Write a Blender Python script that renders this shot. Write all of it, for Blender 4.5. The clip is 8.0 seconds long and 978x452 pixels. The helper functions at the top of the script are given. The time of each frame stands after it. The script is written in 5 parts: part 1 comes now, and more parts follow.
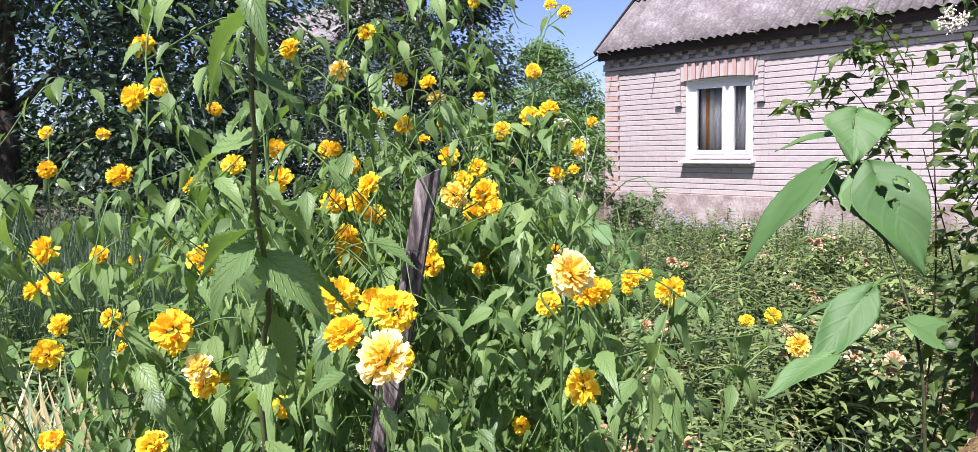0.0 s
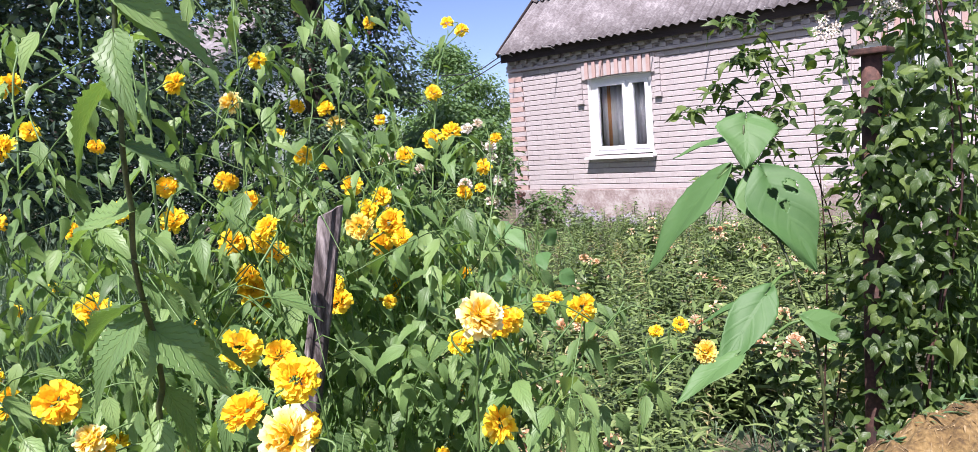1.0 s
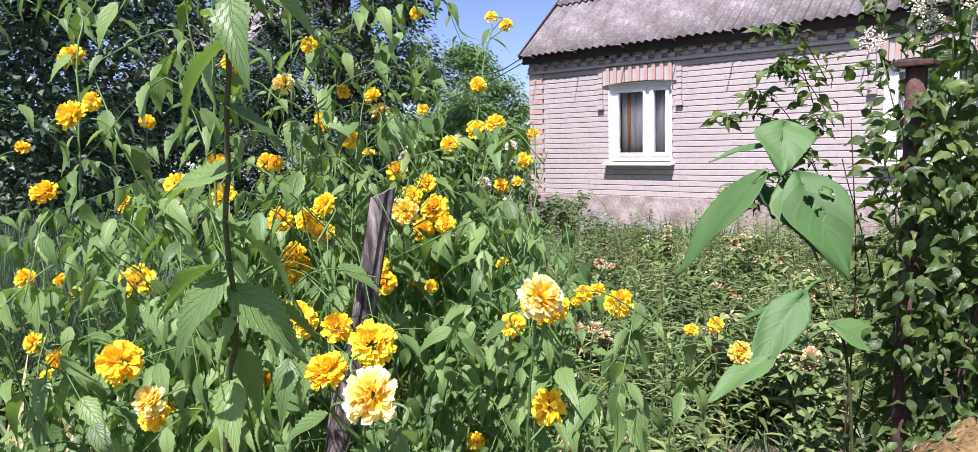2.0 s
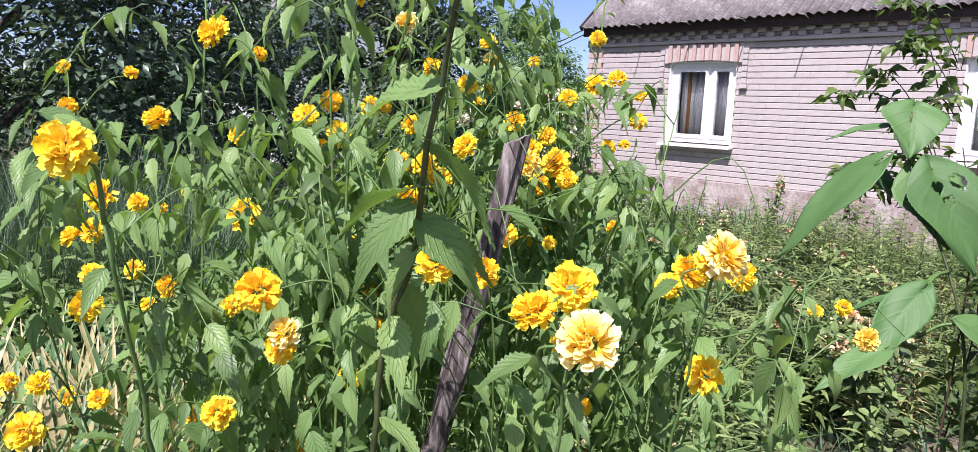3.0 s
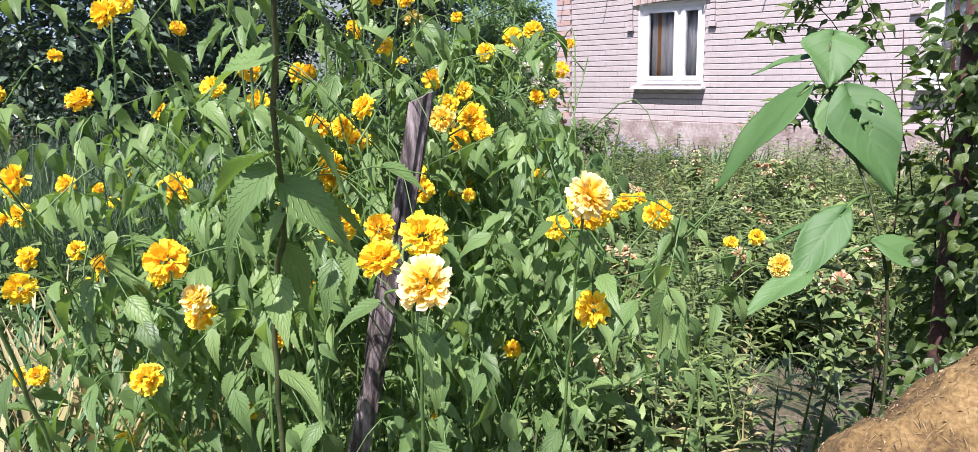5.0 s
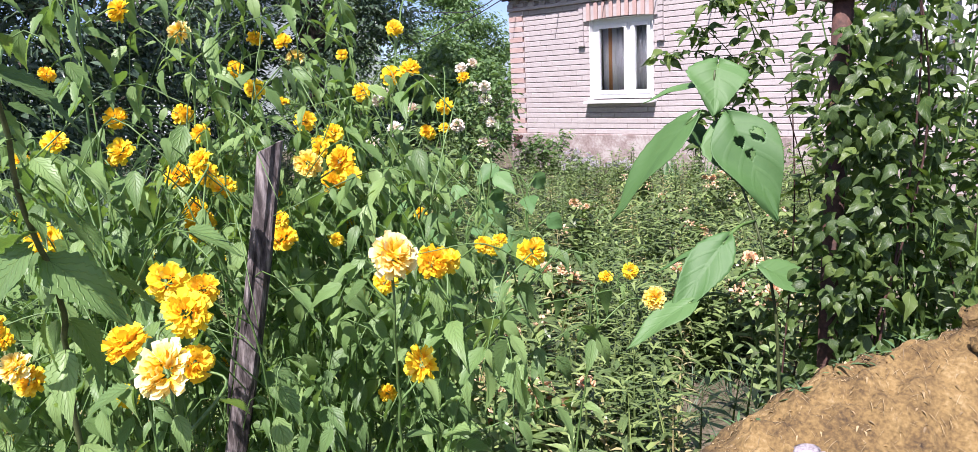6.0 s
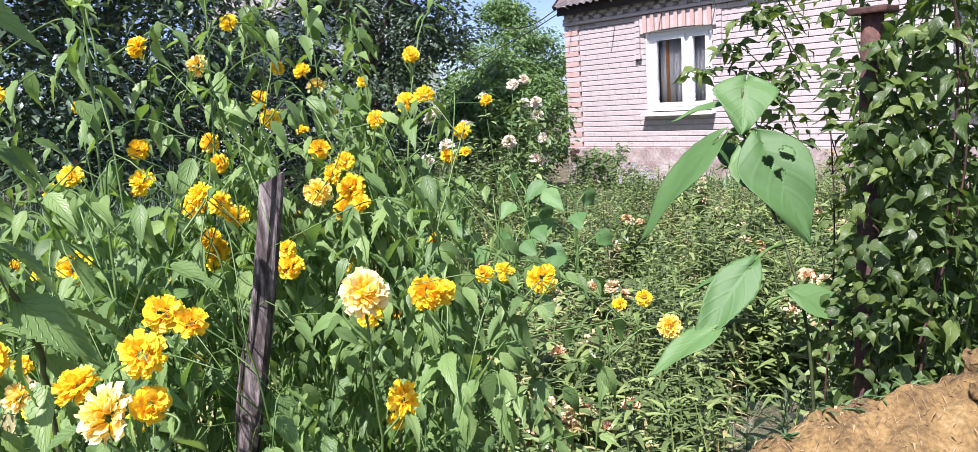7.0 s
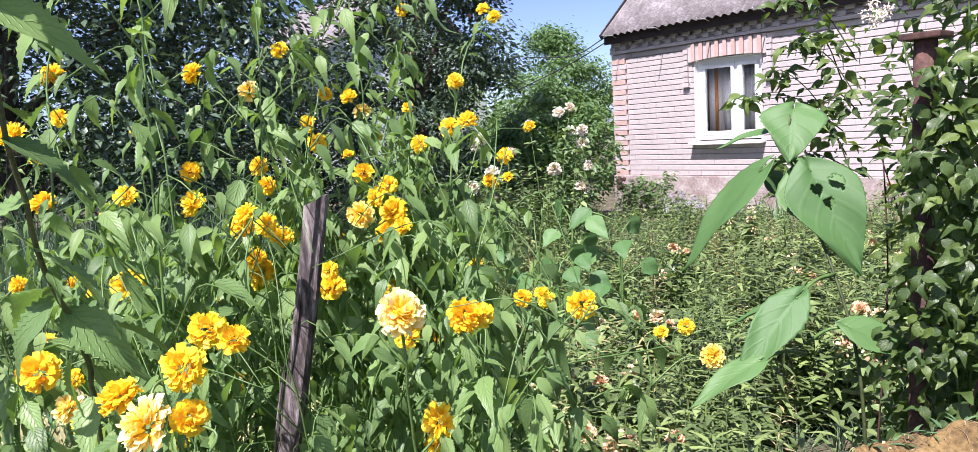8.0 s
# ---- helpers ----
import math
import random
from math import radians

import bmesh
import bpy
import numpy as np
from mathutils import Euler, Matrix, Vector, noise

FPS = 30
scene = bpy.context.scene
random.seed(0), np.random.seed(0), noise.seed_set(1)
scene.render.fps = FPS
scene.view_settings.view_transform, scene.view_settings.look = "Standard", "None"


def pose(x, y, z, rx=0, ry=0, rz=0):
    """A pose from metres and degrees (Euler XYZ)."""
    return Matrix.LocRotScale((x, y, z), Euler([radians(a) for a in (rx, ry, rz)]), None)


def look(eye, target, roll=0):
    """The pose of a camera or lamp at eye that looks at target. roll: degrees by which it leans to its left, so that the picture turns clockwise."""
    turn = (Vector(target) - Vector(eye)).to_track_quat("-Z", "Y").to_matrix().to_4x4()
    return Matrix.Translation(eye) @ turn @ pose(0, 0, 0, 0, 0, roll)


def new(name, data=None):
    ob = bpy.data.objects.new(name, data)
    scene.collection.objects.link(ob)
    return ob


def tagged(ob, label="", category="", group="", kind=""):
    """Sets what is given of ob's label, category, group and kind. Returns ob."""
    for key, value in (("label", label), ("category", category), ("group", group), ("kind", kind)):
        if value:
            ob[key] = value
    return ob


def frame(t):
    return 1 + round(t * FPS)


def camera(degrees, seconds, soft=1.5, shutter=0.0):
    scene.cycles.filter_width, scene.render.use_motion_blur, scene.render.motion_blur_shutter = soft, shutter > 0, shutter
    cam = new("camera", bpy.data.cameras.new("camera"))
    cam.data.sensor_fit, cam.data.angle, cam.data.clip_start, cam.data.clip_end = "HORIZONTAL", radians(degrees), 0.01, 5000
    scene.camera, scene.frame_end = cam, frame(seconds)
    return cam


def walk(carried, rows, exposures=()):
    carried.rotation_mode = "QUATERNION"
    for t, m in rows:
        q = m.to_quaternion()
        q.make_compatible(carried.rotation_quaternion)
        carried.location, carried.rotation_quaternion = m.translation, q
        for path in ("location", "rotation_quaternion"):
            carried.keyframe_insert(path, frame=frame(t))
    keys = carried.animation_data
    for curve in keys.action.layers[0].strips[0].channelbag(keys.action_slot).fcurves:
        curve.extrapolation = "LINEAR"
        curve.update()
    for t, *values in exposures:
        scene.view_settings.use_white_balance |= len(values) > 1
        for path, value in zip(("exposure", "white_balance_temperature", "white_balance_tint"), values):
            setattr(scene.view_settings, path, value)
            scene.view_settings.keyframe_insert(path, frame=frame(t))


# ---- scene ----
cam = camera(68.0, 8.0, 0.7)
# seconds, eye (metres), yaw, pitch, roll (degrees)
ROWS = [
    (0.0, 0.000, 0.000, 1.700, 48.19, -6.61, 1.45),
    (0.5, -0.007, -0.011, 1.711, 46.53, -5.63, 0.92),
    (1.0, -0.004, 0.021, 1.740, 41.03, -6.82, 4.24),
    (1.5, -0.024, 0.008, 1.734, 42.19, -7.62, 3.95),
    (1.7, -0.020, -0.007, 1.732, 42.40, -6.97, 2.98),
    (2.8, -0.138, -0.079, 1.697, 43.61, -7.85, -2.94),
    (3.0, -0.161, -0.088, 1.691, 45.89, -8.95, -2.48),
    (3.5, -0.172, -0.109, 1.683, 45.71, -8.21, -0.99),
    (4.0, -0.150, -0.100, 1.690, 45.57, -9.54, -0.17),
    (4.5, -0.120, -0.081, 1.693, 45.47, -11.02, 0.43),
    (5.0, -0.058, -0.039, 1.695, 44.11, -12.41, 1.40),
    (5.2, -0.035, -0.006, 1.691, 42.28, -12.56, 1.45),
    (6.3, 0.069, 0.111, 1.741, 41.54, -10.81, 2.91),
    (6.5, 0.074, 0.132, 1.734, 42.70, -10.28, 2.46),
    (7.0, 0.106, 0.156, 1.746, 45.96, -10.00, 3.92),
    (7.5, 0.132, 0.152, 1.765, 47.97, -7.51, 4.69),
    (7.8, 0.131, 0.148, 1.756, 50.75, -7.89, 3.81),
    (8.0, 0.113, 0.160, 1.741, 49.61, -7.61, 3.65),
]
walk(cam, [(t, pose(x, y, z, 90 + pitch, roll, yaw)) for t, x, y, z, yaw, pitch, roll in ROWS], [(t, stops, 6050, 25) for t, stops in ((0.0, 0.91), (1.0, 0.92), (1.5, 0.87), (2.8, 0.81), (3.0, 0.81), (3.5, 0.93), (4.5, 0.89), (5.2, 0.89), (6.3, 1.02), (7.0, 1.05), (8.0, 1.07))])

# ---- light: a clear summer day, the sun high behind the camera ----
SUN = Vector((0.187, -0.52, 0.833)).normalized()
world = bpy.data.worlds.new("sky")
scene.world = world
world.use_nodes = True
wn = world.node_tree
sky = wn.nodes.new("ShaderNodeTexSky")
sky.sky_type, sky.sun_disc = "NISHITA", False
sky.sun_elevation, sky.sun_rotation = math.asin(SUN.z), math.atan2(SUN.x, SUN.y)
sky.dust_density, sky.air_density = 1.0, 0.55
wn.links.new(sky.outputs[0], wn.nodes["Background"].inputs[0])
wn.nodes["Background"].inputs[1].default_value = 0.105
sun = new("sun", bpy.data.lights.new("sun", "SUN"))
sun.data.energy, sun.data.angle, sun.data.color = 5.0, radians(0.53), (1.0, 0.95, 0.86)
sun.matrix_world = look(SUN * 30, (0, 0, 0))


# ---- materials ----
class Mat:
    """A node material: a principled shader with a few helpers to wire colour, relief and translucency."""

    def __init__(self, name, rough=0.6, metal=0.0, spec=0.5):
        self.m = bpy.data.materials.new(name)
        self.m.use_nodes = True
        self.t = self.m.node_tree
        self.p = self.t.nodes["Principled BSDF"]
        self.p.inputs["Roughness"].default_value = rough
        self.p.inputs["Metallic"].default_value = metal
        self.p.inputs["Specular IOR Level"].default_value = spec
        self.co = self.t.nodes.new("ShaderNodeTexCoord")

    def node(self, kind, **values):
        n = self.t.nodes.new(kind)
        for k, v in values.items():
            n.inputs[k].default_value = v
        return n

    def link(self, a, b):
        self.t.links.new(a, b)

    def noise(self, scale, detail=4.0, rough=0.6, vector=None, stretch=None):
        n = self.node("ShaderNodeTexNoise", Scale=scale, Detail=detail, Roughness=rough)
        v = vector or self.co.outputs["Object"]
        if stretch:
            mp = self.t.nodes.new("ShaderNodeMapping")
            mp.inputs["Scale"].default_value = stretch
            self.link(v, mp.inputs[0])
            v = mp.outputs[0]
        self.link(v, n.inputs["Vector"])
        return n.outputs["Fac"]

    def ramp(self, fac, *stops):
        r = self.t.nodes.new("ShaderNodeValToRGB")
        while len(r.color_ramp.elements) < len(stops):
            r.color_ramp.elements.new(0.5)
        for e, (at, col) in zip(r.color_ramp.elements, stops):
            e.position, e.color = at, (*col, 1)
        self.link(fac, r.inputs[0])
        return r.outputs[0]

    def mix(self, fac, a, b, mode="MIX"):
        n = self.t.nodes.new("ShaderNodeMix")
        n.data_type, n.blend_type = "RGBA", mode
        for sock, val in ((n.inputs[0], fac), (n.inputs[6], a), (n.inputs[7], b)):
            if isinstance(val, (int, float)):
                sock.default_value = val
            elif isinstance(val, tuple):
                sock.default_value = (*val, 1)
            else:
                self.link(val, sock)
        return n.outputs[2]

    def colour(self, sock):
        if isinstance(sock, tuple):
            self.p.inputs["Base Color"].default_value = (*sock, 1)
        else:
            self.link(sock, self.p.inputs["Base Color"])
        return self

    def bump(self, sock, strength=0.4, distance=0.005):
        b = self.node("ShaderNodeBump", Strength=strength, Distance=distance)
        self.link(sock, b.inputs["Height"])
        self.link(b.outputs[0], self.p.inputs["Normal"])
        return self

    def thin(self, share, tint, sock=None):
        """Lets light through, as leaves and petals do."""
        tr = self.t.nodes.new("ShaderNodeBsdfTranslucent")
        if sock is None:
            tr.inputs[0].default_value = (*tint, 1)
        else:
            self.link(self.mix(1.0, sock, tint, "MULTIPLY"), tr.inputs[0])
        mx = self.t.nodes.new("ShaderNodeMixShader")
        mx.inputs[0].default_value = share
        self.link(self.p.outputs[0], mx.inputs[1])
        self.link(tr.outputs[0], mx.inputs[2])
        self.link(mx.outputs[0], self.t.nodes["Material Output"].inputs[0])
        return self


def leaf_material(name, dark, mid, light, rough=0.45, share=0.3, veins=14.0, tint=(1.5, 1.6, 0.65), vein=0.25, relief=0.35):
    m = Mat(name, rough, spec=0.45)
    geo = m.t.nodes.new("ShaderNodeNewGeometry")
    info = m.t.nodes.new("ShaderNodeObjectInfo")
    add = m.node("ShaderNodeMath")
    m.link(geo.outputs["Random Per Island"], add.inputs[0])
    m.link(info.outputs["Random"], add.inputs[1])
    fr = m.t.nodes.new("ShaderNodeMath")
    fr.operation = "FRACT"
    m.link(add.outputs[0], fr.inputs[0])
    base = m.ramp(fr.outputs[0], (0.0, dark), (0.5, mid), (1.0, light))
    blotch = m.noise(60.0, 3.0)
    base = m.mix(blotch, base, m.mix(0.5, base, light), "MIX")
    # veins: pale ribs that run from the midrib outwards and forwards
    sep = m.t.nodes.new("ShaderNodeSeparateXYZ")
    m.link(m.co.outputs["UV"], sep.inputs[0])
    ab = m.t.nodes.new("ShaderNodeMath")
    ab.operation = "ABSOLUTE"
    m.link(sep.outputs[0], ab.inputs[0])
    sl = m.node("ShaderNodeMath")
    sl.operation = "MULTIPLY_ADD"
    m.link(ab.outputs[0], sl.inputs[0])
    sl.inputs[1].default_value = -0.35
    m.link(sep.outputs[1], sl.inputs[2])
    sn = m.node("ShaderNodeMath")
    sn.operation = "MULTIPLY"
    m.link(sl.outputs[0], sn.inputs[0])
    sn.inputs[1].default_value = veins * 2 * math.pi
    wv = m.t.nodes.new("ShaderNodeMath")
    wv.operation = "SINE"
    m.link(sn.outputs[0], wv.inputs[0])
    hi = m.ramp(wv.outputs[0], (0.55, (0, 0, 0)), (0.98, (1, 1, 1)))
    rib = m.ramp(ab.outputs[0], (0.02, (1, 1, 1)), (0.09, (0, 0, 0)))
    both = m.mix(1.0, hi, rib, "ADD")
    fac = m.t.nodes.new("ShaderNodeMath")
    fac.operation = "MULTIPLY"
    m.link(both, fac.inputs[0])
    fac.inputs[1].default_value = vein
    col = m.mix(fac.outputs[0], base, light)
    m.colour(col).bump(both, relief, 0.001)
    return m.thin(share, tint, col).m


def plain_noise(name, scale, stops, rough=0.7, bump=0.3, distance=0.004, metal=0.0, fine=None, stretch=None):
    """Two scales of noise in a ramp, with a matching relief."""
    m = Mat(name, rough, metal)
    a = m.noise(scale, 5.0, 0.65, stretch=stretch)
    b = m.noise(fine or scale * 7, 4.0, 0.6, stretch=stretch)
    both = m.mix(0.4, a, b)
    wide = m.node("ShaderNodeMath")
    wide.operation = "MULTIPLY_ADD"
    m.link(both, wide.inputs[0])
    wide.inputs[1].default_value, wide.inputs[2].default_value = 2.1, -0.55
    m.colour(m.ramp(wide.outputs[0], *stops)).bump(both, bump, distance)
    return m.m


def petal_material(name, inner, outer, pale, heart=None):
    m = Mat(name, 0.5, spec=0.25)
    info = m.t.nodes.new("ShaderNodeObjectInfo")
    geo = m.t.nodes.new("ShaderNodeNewGeometry")
    sep = m.t.nodes.new("ShaderNodeSeparateXYZ")
    m.link(m.co.outputs["UV"], sep.inputs[0])
    c = m.ramp(sep.outputs[1], (0.1, inner), (0.75, outer))
    c = m.mix(m.ramp(geo.outputs["Random Per Island"], (0.55, (0, 0, 0)), (1.0, (0.6, 0.6, 0.6))), c, pale)
    c = m.mix(m.ramp(info.outputs["Random"], (0.1, (0.55, 0.55, 0.55)), (0.5, (0, 0, 0))), c, inner)
    if heart:
        # the middle of the flower keeps its colour, blown-out sunlight is painted into the rim
        far = m.t.nodes.new("ShaderNodeVectorMath")
        far.operation = "LENGTH"
        m.link(m.co.outputs["Object"], far.inputs[0])
        c = m.mix(m.ramp(far.outputs["Value"], (0.55, (0.9, 0.9, 0.9)), (0.95, (0, 0, 0))), c, heart)
    m.colour(c).bump(m.noise(400.0, 2.0), 0.2, 0.0008)
    return m.thin(0.3, (1.1, 1.0, 0.7), c).m


MAT_KERRIA = leaf_material("kerria_leaf", (0.055, 0.118, 0.040), (0.130, 0.240, 0.074), (0.250, 0.375, 0.125), rough=0.46, share=0.31, veins=8.0, vein=0.16, relief=0.8)
MAT_SUNFLOWER = leaf_material("broad_leaf", (0.050, 0.130, 0.036), (0.070, 0.165, 0.046), (0.12, 0.23, 0.075), rough=0.58, share=0.22, veins=5.0, vein=0.09)
MAT_VINE = leaf_material("vine_leaf", (0.016, 0.044, 0.016), (0.040, 0.090, 0.027), (0.15, 0.215, 0.055), rough=0.42, share=0.35, veins=5.0)
MAT_TREE = leaf_material("tree_leaf", (0.014, 0.030, 0.020), (0.035, 0.066, 0.040), (0.13, 0.19, 0.12), rough=0.26, share=0.15, veins=6.0)
MAT_FARTREE = leaf_material("far_leaf", (0.05, 0.11, 0.04), (0.09, 0.175, 0.062), (0.18, 0.28, 0.11), share=0.32, veins=6.0)
# near-black stop: shade of the gaps between stalks, put into random leaves
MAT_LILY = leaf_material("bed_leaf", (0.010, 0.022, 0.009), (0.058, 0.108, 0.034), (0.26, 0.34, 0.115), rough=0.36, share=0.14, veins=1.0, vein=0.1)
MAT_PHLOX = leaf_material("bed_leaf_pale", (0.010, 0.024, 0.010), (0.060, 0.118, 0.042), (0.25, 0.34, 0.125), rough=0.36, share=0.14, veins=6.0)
MAT_GRASS = leaf_material("grass_blade", (0.022, 0.055, 0.030), (0.050, 0.105, 0.050), (0.12, 0.19, 0.095), share=0.2, veins=1.0, vein=0.1)
MAT_IRIS = leaf_material("iris_blade", (0.05, 0.12, 0.05), (0.08, 0.17, 0.07), (0.14, 0.24, 0.10), share=0.2, veins=1.0, vein=0.1)
MAT_STRAW = leaf_material("dry_blade", (0.20, 0.21, 0.075), (0.36, 0.33, 0.135), (0.52, 0.46, 0.24), share=0.25, veins=1.0, vein=0.1, tint=(1.1, 1.0, 0.7))
MAT_LITTER = leaf_material("dead_leaf", (0.10, 0.06, 0.025), (0.26, 0.175, 0.075), (0.46, 0.36, 0.20), rough=0.7, share=0.1, veins=1.0, vein=0.1, tint=(1.0, 0.9, 0.7))
MAT_YELLOW = petal_material("yellow_petal", (0.96, 0.60, 0.012), (0.98, 0.79, 0.030), (0.98, 0.89, 0.20))
MAT_PALE = petal_material("pale_yellow_petal", (0.97, 0.78, 0.08), (0.98, 0.91, 0.44), (0.98, 0.96, 0.88), (0.97, 0.72, 0.03))
MAT_WHITE = petal_material("white_petal", (0.75, 0.62, 0.50), (0.85, 0.82, 0.76), (0.88, 0.87, 0.84))
MAT_CREAM = petal_material("cream_petal", (0.75, 0.40, 0.22), (0.82, 0.62, 0.42), (0.85, 0.78, 0.62))
MAT_LILAC = petal_material("lilac_petal", (0.40, 0.36, 0.46), (0.55, 0.52, 0.60), (0.70, 0.68, 0.74))
MAT_RED = petal_material("dark_red_petal", (0.18, 0.02, 0.02), (0.30, 0.03, 0.025), (0.45, 0.10, 0.08))
MAT_STEM = plain_noise("green_stem", 30, ((0.3, (0.06, 0.13, 0.03)), (0.7, (0.13, 0.22, 0.06))), 0.5, 0.2, 0.001)
MAT_CANE = plain_noise("brown_cane", 40, ((0.3, (0.03, 0.045, 0.015)), (0.7, (0.08, 0.10, 0.035))), 0.55, 0.3, 0.001)
MAT_BARK = plain_noise("bark", 9, ((0.3, (0.025, 0.02, 0.015)), (0.7, (0.10, 0.08, 0.06))), 0.9, 0.8, 0.02, stretch=(1, 1, 0.25))
MAT_STAKE = plain_noise("weathered_stake", 30, ((0.30, (0.010, 0.008, 0.008)), (0.48, (0.080, 0.064, 0.062)), (0.66, (0.25, 0.215, 0.21)), (0.88, (0.46, 0.41, 0.40))), 0.9, 1.0, 0.008, fine=110, stretch=(1, 1, 0.22))
MAT_RUST = plain_noise("rusty_iron", 16, ((0.2, (0.018, 0.009, 0.008)), (0.5, (0.055, 0.025, 0.019)), (0.85, (0.13, 0.062, 0.045))), 0.8, 0.6, 0.003)
MAT_SOIL = plain_noise("soil", 1.3, ((0.3, (0.035, 0.05, 0.018)), (0.5, (0.10, 0.085, 0.05)), (0.7, (0.20, 0.16, 0.12))), 0.95, 0.8, 0.03, fine=40)


def brick_material(name, a, b, c):
    m = Mat(name, 0.85)
    info = m.t.nodes.new("ShaderNodeObjectInfo")
    geo = m.t.nodes.new("ShaderNodeNewGeometry")
    n = m.noise(9.0, 6.0, 0.7)
    f = m.noise(140.0, 4.0)
    col = m.ramp(m.mix(0.35, n, f), (0.3, a), (0.5, b), (0.7, c))
    col = m.mix(m.ramp(geo.outputs["Random Per Island"], (0.0, (0, 0, 0)), (1.0, (0.35, 0.35, 0.35))), col, a)
    col = m.mix(m.ramp(info.outputs["Random"], (0.0, (0, 0, 0)), (1.0, (0.35, 0.35, 0.35))), col, c)
    m.colour(col).bump(f, 0.4, 0.003)
    return m.m


MAT_BRICK = brick_material("pale_brick", (0.38, 0.33, 0.322), (0.455, 0.41, 0.40), (0.525, 0.485, 0.472))
MAT_REDBRICK = brick_material("red_brick", (0.40, 0.25, 0.215), (0.46, 0.32, 0.28), (0.52, 0.42, 0.38))
MAT_MORTAR = plain_noise("mortar", 14, ((0.3, (0.30, 0.255, 0.25)), (0.7, (0.40, 0.35, 0.34))), 0.95, 0.5, 0.004)
MAT_PLINTH = plain_noise("plinth_render", 3.0, ((0.3, (0.25, 0.19, 0.175)), (0.5, (0.34, 0.28, 0.265)), (0.7, (0.46, 0.42, 0.40))), 0.95, 0.6, 0.006)
MAT_SHEET = plain_noise("grey_cement_sheet", 2.2, ((0.3, (0.125, 0.108, 0.108)), (0.5, (0.185, 0.168, 0.17)), (0.75, (0.31, 0.29, 0.29))), 0.9, 0.5, 0.004, fine=26)
MAT_WOOD = plain_noise("dark_fascia_wood", 10, ((0.3, (0.022, 0.015, 0.014)), (0.7, (0.055, 0.038, 0.033))), 0.8, 0.5, 0.004, stretch=(0.1, 1, 1))
MAT_WHITEPVC = plain_noise("white_plastic", 5, ((0.2, (0.78, 0.79, 0.80)), (0.8, (0.84, 0.84, 0.84))), 0.35, 0.05, 0.001)
MAT_SILL = plain_noise("white_painted_sill", 12, ((0.25, (0.70, 0.69, 0.67)), (0.7, (0.84, 0.83, 0.82))), 0.5, 0.2, 0.002)
MAT_ZINC = plain_noise("zinc_hook", 20, ((0.3, (0.38, 0.37, 0.36)), (0.7, (0.60, 0.58, 0.56))), 0.6, 0.2, 0.001, metal=0.3)
MAT_CURTAIN = plain_noise("white_curtain", 8, ((0.3, (0.62, 0.60, 0.60)), (0.7, (0.78, 0.76, 0.75))), 0.9, 0.2, 0.004, stretch=(6, 6, 0.3))
MAT_NET = plain_noise("grey_net_curtain", 8, ((0.3, (0.55, 0.53, 0.57)), (0.7, (0.70, 0.68, 0.72))), 0.9, 0.2, 0.004, stretch=(6, 6, 0.3))
MAT_DRAPE = plain_noise("orange_drape", 8, ((0.3, (0.45, 0.16, 0.05)), (0.7, (0.68, 0.33, 0.13))), 0.9, 0.2, 0.004, stretch=(6, 6, 0.3))
MAT_ROOM = plain_noise("room_wall", 3, ((0.3, (0.30, 0.28, 0.27)), (0.7, (0.38, 0.36, 0.34))), 0.9, 0.1, 0.002)
MAT_STUMP = plain_noise("dry_heap", 22, ((0.15, (0.035, 0.022, 0.012)), (0.40, (0.13, 0.082, 0.030)), (0.62, (0.23, 0.152, 0.055)), (0.9, (0.35, 0.26, 0.13))), 0.95, 1.0, 0.006, fine=240)
MAT_LICHEN = plain_noise("grey_stone", 60, ((0.3, (0.20, 0.18, 0.19)), (0.7, (0.42, 0.38, 0.40))), 0.95, 0.8, 0.006)
MAT_BLACK = plain_noise("cable_rubber", 30, ((0.3, (0.02, 0.02, 0.02)), (0.7, (0.05, 0.05, 0.05))), 0.6, 0.1, 0.001)
MAT_TEAL = plain_noise("pale_painted_boards", 6, ((0.3, (0.55, 0.62, 0.62)), (0.7, (0.72, 0.78, 0.78))), 0.7, 0.3, 0.003, stretch=(12, 12, 0.3))
MAT_FRUIT = plain_noise("pink_fruit", 20, ((0.3, (0.45, 0.16, 0.12)), (0.7, (0.62, 0.34, 0.25))), 0.4, 0.1, 0.001)

glass = Mat("window_glass", 0.02)
glass.p.inputs["Transmission Weight"].default_value = 1.0
glass.p.inputs["IOR"].default_value = 1.45
glass.colour((0.92, 0.95, 0.95))
MAT_GLASS = glass.m


# ---- building helpers ----
def mesh_of(name, verts, faces, material, uvs=None, smooth=True):
    me = bpy.data.meshes.new(name)
    me.from_pydata(verts, [], faces)
    if uvs is not None:
        loops = np.empty(len(me.loops), dtype=np.int32)
        me.loops.foreach_get("vertex_index", loops)
        layer = me.uv_layers.new(name="UVMap")
        layer.data.foreach_set("uv", np.asarray(uvs, dtype=np.float32)[loops].ravel())
    for mat in material if isinstance(material, (list, tuple)) else [material]:
        me.materials.append(mat)
    me.polygons.foreach_set("use_smooth", [smooth] * len(me.polygons))
    me.update()
    return me


def part_mesh(name, me, parent, m=None, label=""):
    ob = new(name, me)
    ob.parent = parent
    if m is not None:
        ob.matrix_basis = m
    return tagged(ob, label)


